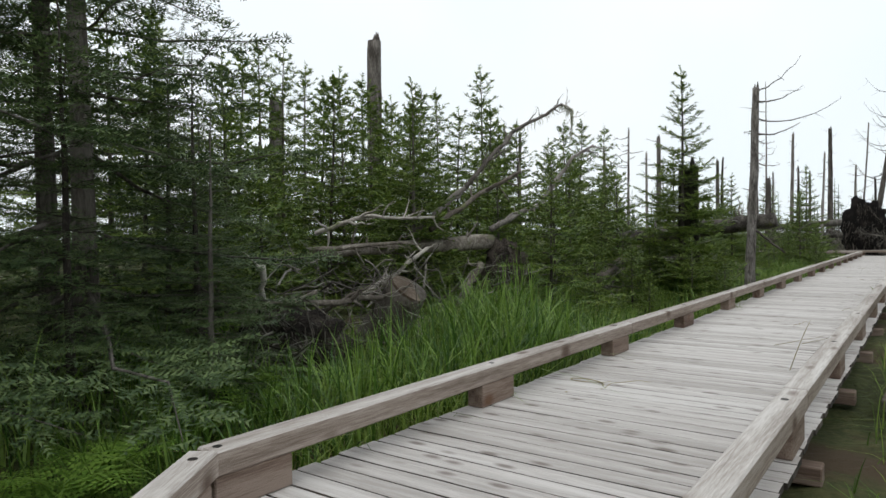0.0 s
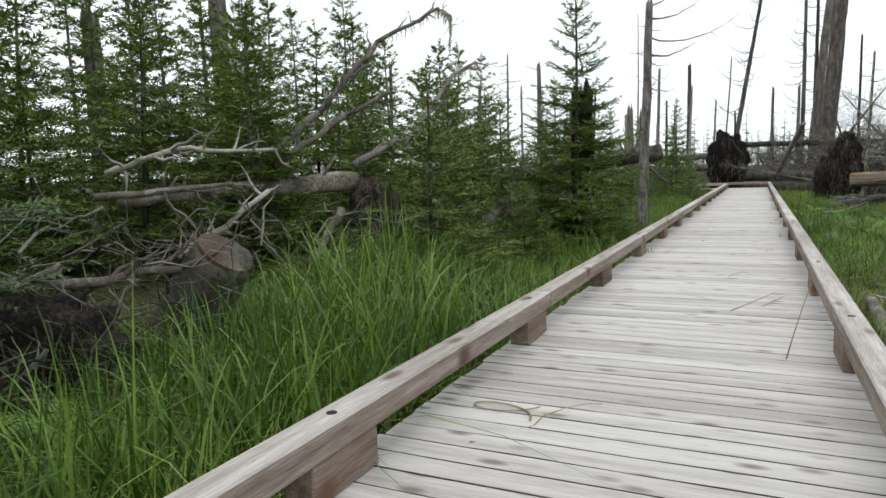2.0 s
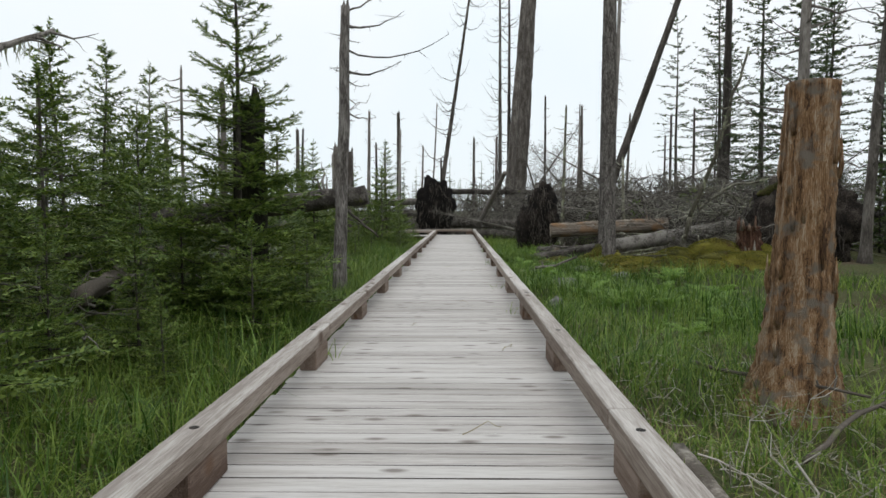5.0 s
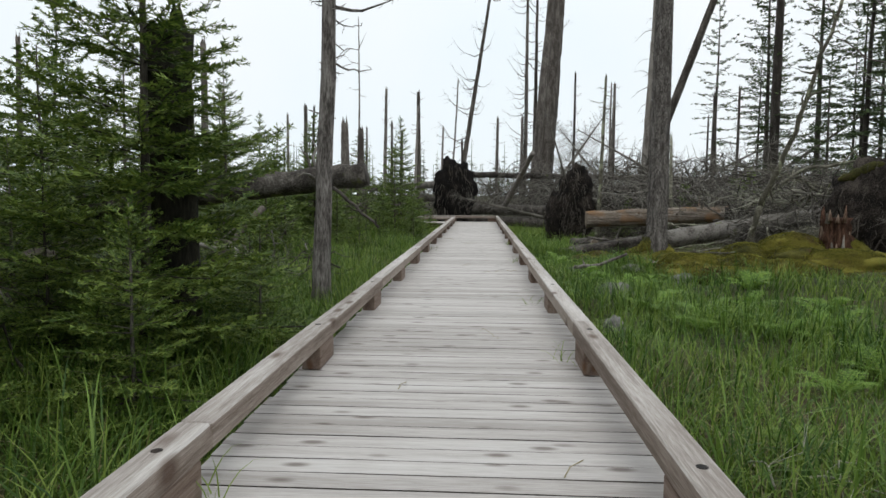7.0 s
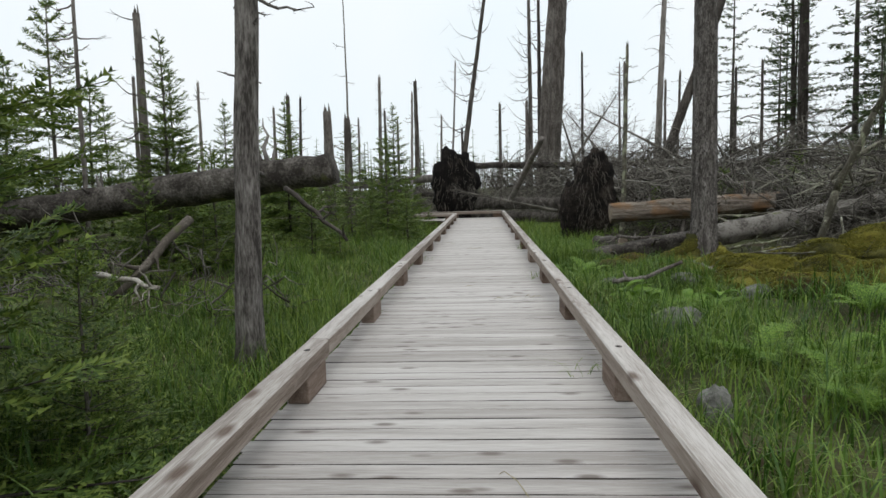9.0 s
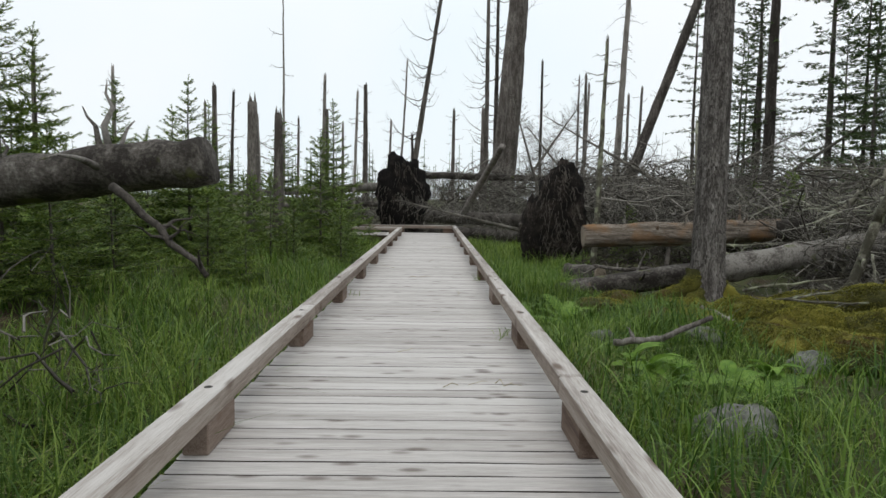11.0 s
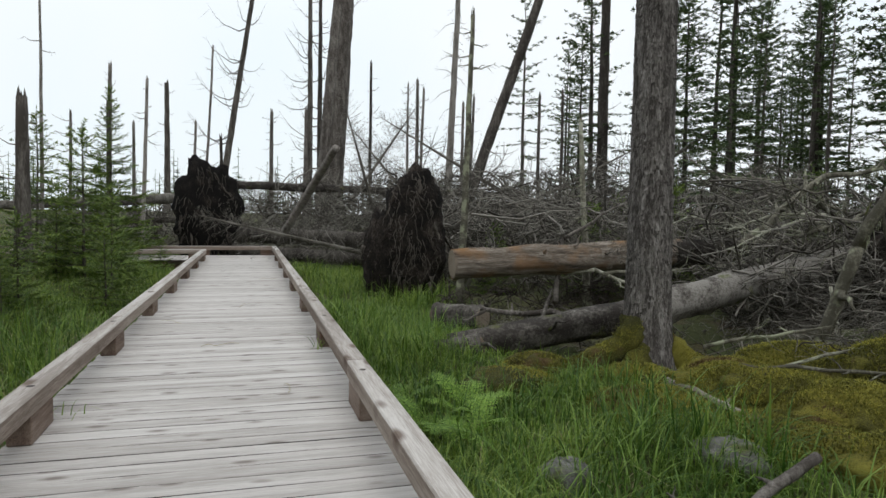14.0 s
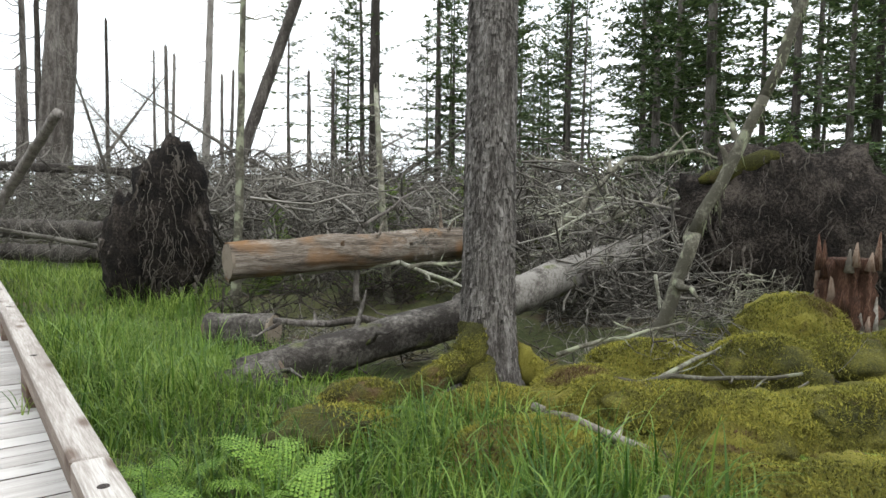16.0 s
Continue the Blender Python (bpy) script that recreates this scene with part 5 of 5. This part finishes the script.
CUSHIONS += ((6.75, 22.75, 0.8, 0.5, 0.42), (6.2, 22.35, 0.6, 0.45, 0.34), (5.3, 22.75, 0.5, 0.36, 0.3), (4.65, 22.0, 0.55, 0.4, 0.26), (5.3, 21.5, 0.6, 0.45, 0.3), (4.2, 22.85, 0.4, 0.32, 0.22),
             (6.0, 21.3, 0.7, 0.5, 0.34), (4.3, 21.2, 0.5, 0.4, 0.2), (3.0, 24.15, 0.4, 0.26, 0.16), (3.6, 23.7, 0.35, 0.26, 0.14))
CUSHIONS = [(x, y, sx, sy, sz * 1.2) for x, y, sx, sy, sz in CUSHIONS]
for i, (x, y, sx, sy, sz) in enumerate(CUSHIONS):
    tagged(lump("moss_cushion", "thick yellow-green moss cushion on the forest floor", x, y, sx, sy, sz, i + 1, M_MOSS, "moss", 0.0, 0.34), group="moss cushions")
for i, (x, y, sx, sy, sz) in enumerate(((3.2, 21.59, 0.3, 0.24, 0.14), (2.4, 7.3, 0.3, 0.22, 0.16), (2.27, 18.77, 0.34, 0.2, 0.2), (2.1, 21.69, 0.22, 0.2, 0.14), (1.7, 15.89, 0.14, 0.12, 0.2), (2.0, 7.8, 0.22, 0.2, 0.1), (2.6, 8, 0.2, 0.15, 0.14), (3.9, 20.71, 0.3, 0.2, 0.16))):
    tagged(lump("rock", "grey lichened rock half sunk in moss", x, y, sx, sy, sz, i + 3, M_ROCK, "rock", 0.03), group="rocks beside the walk")


# ---- grass ----
def blades(b, x, y, height, width, rng, lean=0.35, curl=0.6, z=None, seg=4):
    """Bent tapering grass blades, all at once."""
    n = len(x)
    z = ground_z(x, y) if z is None else z
    az = rng.uniform(0, 6.283, n)
    d = np.stack([np.cos(az), np.sin(az), 0 * az], -1)
    sd = np.stack([-np.sin(az), np.cos(az), 0 * az], -1)
    ln, cu = np.abs(rng.normal(size=n)) * lean, np.abs(rng.normal(size=n)) * curl
    rows = []
    for k in range(seg + 1):
        s = k / seg
        fwd = (ln * s + cu * s * s) * height
        hgt = height * s * (1 - 0.45 * np.clip(ln * s + cu * s * s, 0, 1.2) * s)
        c = np.stack([x, y, z - 0.03], -1) + d * fwd[:, None]
        c[:, 2] += hgt
        w = (width * (1 - s ** 1.6) * 0.5 + 0.0006)[:, None]
        rows.append(np.stack([c - sd * w, c + sd * w], 1))
    v = np.stack(rows, 1).reshape(-1, 3)
    base = (np.arange(n) * 2 * (seg + 1))[:, None]
    k = np.arange(seg)[None] * 2
    f = np.stack([base + k, base + k + 1, base + k + 3, base + k + 2], -1).reshape(-1, 4)
    b.add(v, f)


def clumped(rng, n, x0, x1, y0, y1, clump=0.25):
    m = max(n // 14, 1)
    cx, cy = rng.uniform(x0, x1, m), rng.uniform(y0, y1, m)
    i = rng.integers(0, m, n)
    x, y = cx[i] + rng.normal(size=n) * clump, cy[i] + rng.normal(size=n) * clump
    k = rng.uniform(size=n) < 0.3
    x[k], y[k] = rng.uniform(x0, x1, k.sum()), rng.uniform(y0, y1, k.sum())
    return x, y


def off_walk(x, y, m=0.06):
    """True where no plank lies."""
    on_main = (np.abs(x) < HALF + 0.08 + m) & (y > -1.0) & (y < END + 0.1)
    rx, ry = x - 0.0, y - SWEEP
    along = rx * back.x + ry * back.y
    across = rx * math.cos(TURN_AT) + ry * math.sin(TURN_AT)
    on_back = (np.abs(across) < HALF + 0.08 + m) & (along > -1.2)
    on_end = (x < 0) & (y > END - 1.95) & (y < END + 0.12)
    return ~(on_main | on_back | on_end)


def meadow(name, label, spec, mat, seed, category="grass", lean=0.35, curl=0.6, seg=4):
    rng = np.random.default_rng(seed)
    b = Build()
    for n, x0, x1, y0, y1, h, w in spec:
        x, y = clumped(rng, n, x0, x1, y0, y1)
        k = off_walk(x, y, 0.05 + 0.22 * h)
        x, y = x[k], y[k]
        hh = h * rng.uniform(0.5, 1.15, len(x)) * (0.8 + 0.25 * np.sin(1.7 * x + 0.9 * y) + 0.1 * np.sin(4.1 * y))
        hh = hh * (1 - 0.75 * np.exp(-((x - 2.9) / 0.9) ** 2 - ((y - 24.4) / 1.2) ** 2))
        bare = (x > 3.75) & (y > 20.6) & (y < 25.4)
        x, y, hh = x[~bare], y[~bare], hh[~bare]
        blades(b, x, y, np.maximum(hh, 0.08), np.full(len(x), w) * rng.uniform(0.6, 1.3, len(x)), rng, lean, curl, None, seg)
    return tagged(new(name, b.mesh(name, mat)), label, category, kind="stuff")


meadow("grass", "dense fresh green bog grass along the walk", [
    (1500, -4.2, -1.0, -1.5, 1.8, 0.4, 0.009), (21000, -4.2, -1.0, 1.9, 16, 0.62, 0.011), (16000, -4.0, -1.0, 16, 38, 0.58, 0.014), (6500, -7.5, -4.0, 8, 38, 0.5, 0.02),
    (12000, 1.0, 3.6, 8, 22, 0.42, 0.010), (11000, 1.0, 3.5, 20.5, 25, 0.5, 0.010), (6500, 1.0, 3.4, 25, 30, 0.5, 0.011), (3500, -3.2, -1.1, 14.5, 19, 0.75, 0.011), (6000, 1.0, 4.0, 30, 40, 0.6, 0.015), (5000, 3.5, 8.0, 10, 21, 0.45, 0.016), (3000, 1.0, 4, -4, 8, 0.5, 0.011),
    (3500, -10, 0, 38.6, 46, 0.45, 0.02), (2800, 0, 4, 38.6, 41, 0.4, 0.018)], M_GRASS, 501, seg=3)
meadow("reed_grass", "tall broad green grass blades beside the kerb", [
    (2600, -3.2, -1.15, 1.6, 8.5, 1.15, 0.017), (900, -2.6, -1.1, 8, 16, 0.8, 0.014), (1000, 1.5, 3.4, 21.0, 23.9, 0.72, 0.014), (900, 1.2, 3.0, 24, 29, 0.7, 0.013), (3600, 1.25, 5.0, 11.5, 21, 0.62, 0.014), (1200, -3.6, -1.15, 18, 30, 0.7, 0.014)], M_REED, 502, lean=0.22, curl=0.55, seg=6)
meadow("dry_grass", "pale dead grass among the green", [
    (1400, -4.0, -1.0, 2, 20, 0.55, 0.007), (900, 1.1, 3.4, 8, 14, 0.35, 0.006), (500, 1.1, 2.4, 19.5, 22, 0.4, 0.006), (900, -4.0, -1.1, 20, 34, 0.5, 0.008)], M_STRAW, 503, lean=0.6, curl=0.9)


rngM = np.random.default_rng(504)
mb_ = Build()
mx_, my_ = clumped(rngM, 150000, 2.7, 8.4, 20.4, 24.9, 0.16)
mz = ground_z(mx_, my_)
for line_ in MOSSY_ROOTS:
    p_ = np.asarray(line_)
    for a_, c_ in zip(p_, p_[1:]):
        for q_ in np.linspace(0, 1, 5):
            e_ = a_ + (c_ - a_) * q_ + (4.32, 24.22, -0.46)
            d_ = np.hypot(mx_ - e_[0], my_ - e_[1]) / 0.15
            mz = np.where(d_ < 0.9, np.maximum(mz, e_[2] + 0.11 * np.sqrt(np.clip(1 - d_ * d_, 0, 1))), mz)
for x, y, sx, sy, sz in CUSHIONS:
    q = ((mx_ - x) / sx) ** 2 + ((my_ - y) / sy) ** 2
    mz = np.where(q < 1, np.maximum(mz, ground_z(x, y) + sz * np.sqrt(np.clip(1 - q, 0, 1)) * 1.1 + 0.015), mz)
keep_ = ((mx_ > 3.75 + 0.25 * np.sin(3 * my_)) & (my_ < 23.75 + 0.2 * np.sin(5 * mx_))) | (mz > ground_z(mx_, my_) + 0.03)
keep_ &= (np.sin(2.3 * mx_ + 1.1 * my_) * np.sin(3.7 * my_ - 1.9 * mx_) + 0.35 * np.sin(9 * mx_ + 7 * my_) > -0.55) | (mz > ground_z(mx_, my_) + 0.03)
mx_, my_, mz = mx_[keep_], my_[keep_], mz[keep_]
blades(mb_, mx_, my_, rngM.uniform(0.018, 0.04, len(mx_)), rngM.uniform(0.004, 0.009, len(mx_)), rngM, 0.9, 0.6, mz + 0.025, 2)
tagged(new("moss_tufts", mb_.mesh("moss_tufts", M_MOSS_TUFT)), "shaggy yellow-green moss over cushions and soil", "moss", kind="stuff")


# ---- ferns ----
def frond_mesh(L, seed, pairs=20):
    rng = np.random.default_rng(seed)
    b = Build()
    n = 10
    s = np.linspace(0, 1, n)
    line = np.stack([L * 0.86 * s, 0 * s, L * (0.75 * s - 0.62 * s * s)], -1)
    tube(b, line, np.linspace(0.004, 0.001, n), 4, cap=False)
    vs = []
    for k in range(pairs):
        q = 0.16 + 0.84 * k / pairs
        o = np.array([np.interp(q, s, line[:, c]) for c in range(3)])
        t = unit(np.array([np.interp(min(q + 0.05, 1), s, line[:, c]) for c in range(3)]) - o + [1e-4, 0, 0])
        l = L * 0.27 * math.sin(math.pi * (0.18 + 0.82 * (1 - q)) ** 0.9) ** 0.8 * (1 - q) ** 0.25 + 0.01
        for sg in (-1, 1):
            d = unit(t * 0.42 + np.array([0, sg * 1.0, -0.12 + rng.normal() * 0.08]))
            for i in range(5):
                a = o + d * l * i / 5
                w = l * 0.18 * (1 - i / 6)
                tip = unit(d * 0.55 + t * 0.8) * w + d * l * 0.12
                tip2 = unit(d * 0.55 - t * 0.8) * w + d * l * 0.12
                e = a + d * l / 5 * 1.02
                vs += [[a, e, a + tip], [e, a, a + tip2]]
    v = np.array(vs).reshape(-1, 3)
    b.add(v, np.arange(len(v)).reshape(-1, 3))
    return b.mesh("frond", M_FERN, smooth=False)


fronds = [frond_mesh(0.55, 71), frond_mesh(0.7, 72), frond_mesh(0.45, 73)]


def fern(x, y, size, seed, dz=0.0):
    rng = random.Random(seed)
    f = tagged(new("fern"), "bright green feathery fern", "fern", "ferns beside the walk")
    f.matrix_basis = put(x, y, dz)
    k = rng.randint(6, 9)
    for i in range(k):
        part("frond", rng.choice(fronds), f, m=pose(0, 0, 0, 0, rng.uniform(-35, -8), 360 * i / k + rng.uniform(-18, 18)) @ Matrix.Scale(size * rng.uniform(0.8, 1.15), 4))


for i, (x, y, s) in enumerate(((-2.3, 1.6, 1.3), (-2.05, 1.25, 1.2), (-1.7, 0.5, 0.9), (-2.7, 2.5, 1.0),
                               (1.5, 22.86, 0.9), (1.8, 22.57, 0.8), (1.95, 23.15, 0.9), (1.45, 23.45, 0.7), (2.0, 19.63, 0.8), (2.5, 19.83, 0.9), (2.8, 19.44, 0.8), (3.2, 19.93, 0.9), (1.9, 20.71, 0.7), (2.4, 17.18, 0.9), (2.9, 16.4, 0.8),
                               (3.2, 17.38, 0.9), (3.6, 16.6, 0.9), (3.9, 17.77, 0.9), (2.6, 15.72, 0.7), (3.3, 15.38, 0.8), (4.2, 16.23, 0.9), (3.0, 13.68, 0.7), (3.6, 14.19, 0.8), (4.8, 21.59, 0.7), (5.6, 21.2, 0.8), (2.2, 12.8, 0.5), (4.4, 18.95, 0.9), (4.9, 17.58, 0.9))):
    fern(x, y, s, 600 + i)
for i, (x, y, s) in enumerate(((-3.3, 3.2, 1.1), (-3.8, 2.9, 1.1), (-2.9, 3.4, 1.0), (-3.1, 2.7, 1.1), (-2.6, 3, 0.9), (-4.4, 3.3, 1.1), (-2.5, 3.9, 0.8), (-1.9, 1.7, 0.9), (-1.2, 1.25, 0.7), (-4.6, 4, 1.0))):
    fern(x, y, s, 700 + i)


def leaf_mesh(L, w, seed):
    """A broad pointed leaf, folded along its midrib."""
    b = Build()
    n = 7
    s_ = np.linspace(0, 1, n)
    half = w * np.sin(np.pi * s_ ** 0.8) * 0.5 + 0.001
    x, z = L * s_ * 0.9, L * (0.55 * s_ - 0.6 * s_ ** 2)
    v = np.concatenate([np.stack([x, -half, z + half * 0.35], -1), np.stack([x, 0 * s_, z], -1), np.stack([x, half, z + half * 0.35], -1)])
    k = np.arange(n - 1)
    b.add(v, np.stack([k, k + 1, n + k + 1, n + k], -1), np.stack([n + k, n + k + 1, 2 * n + k + 1, 2 * n + k], -1))
    return b.mesh("leaf", M_FERN)


leaves = [leaf_mesh(0.3, 0.13, 1), leaf_mesh(0.24, 0.11, 2)]
for i, (x, y) in enumerate(((2.32, 20.04), (2.74, 19.88), (2.05, 19.97), (3.17, 20.07), (2.03, 20.33), )):
    rng_ = random.Random(880 + i)
    p_ = tagged(new("broadleaf_plant"), "low plant with broad bright green leaves", "plant", "broad-leaved plants by the walk")
    p_.matrix_basis = put(x, y, 0.12)
    for k in range(9):
        part("leaf", rng_.choice(leaves), p_, m=pose(0, 0, rng_.uniform(-0.05, 0.1), rng_.uniform(-15, 15), rng_.uniform(-40, -5), 40 * k + rng_.uniform(-15, 15)) @ Matrix.Scale(rng_.uniform(0.8, 1.3), 4))


# ---- litter on the deck ----
def straw(pts, r, label):
    b = Build()
    tube(b, pts, np.linspace(r, r * 0.5, len(pts)), 5)
    tagged(new("grass_stalk", b.mesh("grass_stalk", M_STRAW)), label, "grass stalk", "stalks lying on the deck")


straw(bend((0.62, 6.05, 0.004), (0.75, 6.25, 0.42), 6, 0.02), 0.004, "green-brown stalk leaning on the kerb")
straw(bend((0.28, 7.35, 0.006), (0.62, 8.3, 0.006), 6, 0.0), 0.003, "dry stalk lying on the planks")
straw(bend((0.5, 7.6, 0.006), (0.72, 8.2, 0.012), 6, 0.0), 0.003, "dry stalk lying on the planks")
straw(bend((-0.62, 4.3, 0.006), (-0.2, 4.95, 0.006), 8, 0.0, 0.02, np.random.default_rng(9)), 0.004, "curved dry twig on the planks")
straw([(-0.62 + 0.16 * math.cos(a / 3), 4.62 + 0.1 * math.sin(a / 3) + 0.012 * a, 0.008) for a in range(19)], 0.005, "looped dry stalk lying on the planks")
straw(bend((0.6, 18.7, 0.006), (0.75, 18.5, 0.05), 6, 0.0, 0.02, np.random.default_rng(11)), 0.003, "tuft of dry grass on the planks")
straw(bend((0.25, 18.6, 0.006), (0.55, 18.75, 0.006), 6, 0.0, 0.02, np.random.default_rng(12)), 0.003, "dry stalk lying on the planks")


def grass_tuft(x, y, n, h, seed, label):
    """A few bent blades growing up between planks or over the kerb."""
    rng = np.random.default_rng(seed)
    b = Build()
    blades(b, x + rng.normal(size=n) * 0.05, y + rng.normal(size=n) * 0.08, h * rng.uniform(0.5, 1.1, n), np.full(n, 0.006), rng, 0.5, 0.8, np.full(n, 0.035), 4)
    tagged(new("grass_tuft", b.mesh("grass_tuft", M_GRASS)), label, "grass", "tufts on the deck")


for i, (x, y) in enumerate(((0.8, 15.7), (0.78, 13.2), (-0.84, 10.9), (0.82, 24.3), (-0.86, 22.5), (0.8, 20.2))):
    grass_tuft(x, y, 9, 0.2, 950 + i, "small green grass tuft beside the kerb")
for i, (x, y, a, l) in enumerate(((0.2, 9.1, 30, 0.25), (-0.3, 12.4, 80, 0.2), (0.35, 13.9, 120, 0.3), (0.55, 11.2, 60, 0.22), (-0.2, 24.6, 10, 0.35), (0.1, 27.2, 70, 0.4), (-0.5, 26.0, 140, 0.3), (0.5, 22.8, 95, 0.22), (-0.1, 19.6, 45, 0.18), (0.4, 31.0, 20, 0.35))):
    d = np.array([math.cos(radians(a)), math.sin(radians(a)), 0]) * l
    straw(bend((x, y, 0.006), (x + d[0], y + d[1], 0.008), 6, 0.012, 0.012, np.random.default_rng(970 + i)), 0.003, "thin dry twig lying on the planks")


# ---- far woods ----
def far_woods():
    rng = np.random.default_rng(81)
    b = Build()
    n = 1500
    a = rng.uniform(0, 6.283, n)
    d = rng.uniform(70, 170, n)
    x, y = d * np.cos(a), 20 + d * np.sin(a)
    dense = (x > 5) & (y < 60)
    h = rng.uniform(4, 8, n) + dense * 5
    for i in range(n):
        g = float(ground_z(x[i], y[i])) - 0.2
        L = h[i]
        tube(b, [(x[i], y[i], g), (x[i], y[i], g + L)], [0.09, 0.02], 3, cap=False)
        k = 26
        z = np.sort(rng.uniform(0.2, 1, k)) * L
        az = rng.uniform(0, 6.28, k)
        r = (1 - z / L) * L * 0.2 + 0.25
        dd = np.stack([np.cos(az), np.sin(az), 0 * az - 0.15], -1)
        sd = np.stack([-np.sin(az), np.cos(az), 0 * az], -1)
        o = np.stack([0 * z + x[i], 0 * z + y[i], z + g], -1)
        v = np.stack([o, o + dd * r[:, None] * 0.6 + sd * r[:, None] * 0.45, o + dd * r[:, None], o + dd * r[:, None] * 0.6 - sd * r[:, None] * 0.45], 1)
        b.add(v, np.arange(k * 4).reshape(-1, 4))
    tagged(new("far_woods", b.mesh("far_woods", M_NEEDLE_DARK, smooth=False)), "distant dark spruce wood on the horizon", "woods", kind="stuff")


far_woods()
build_planks()
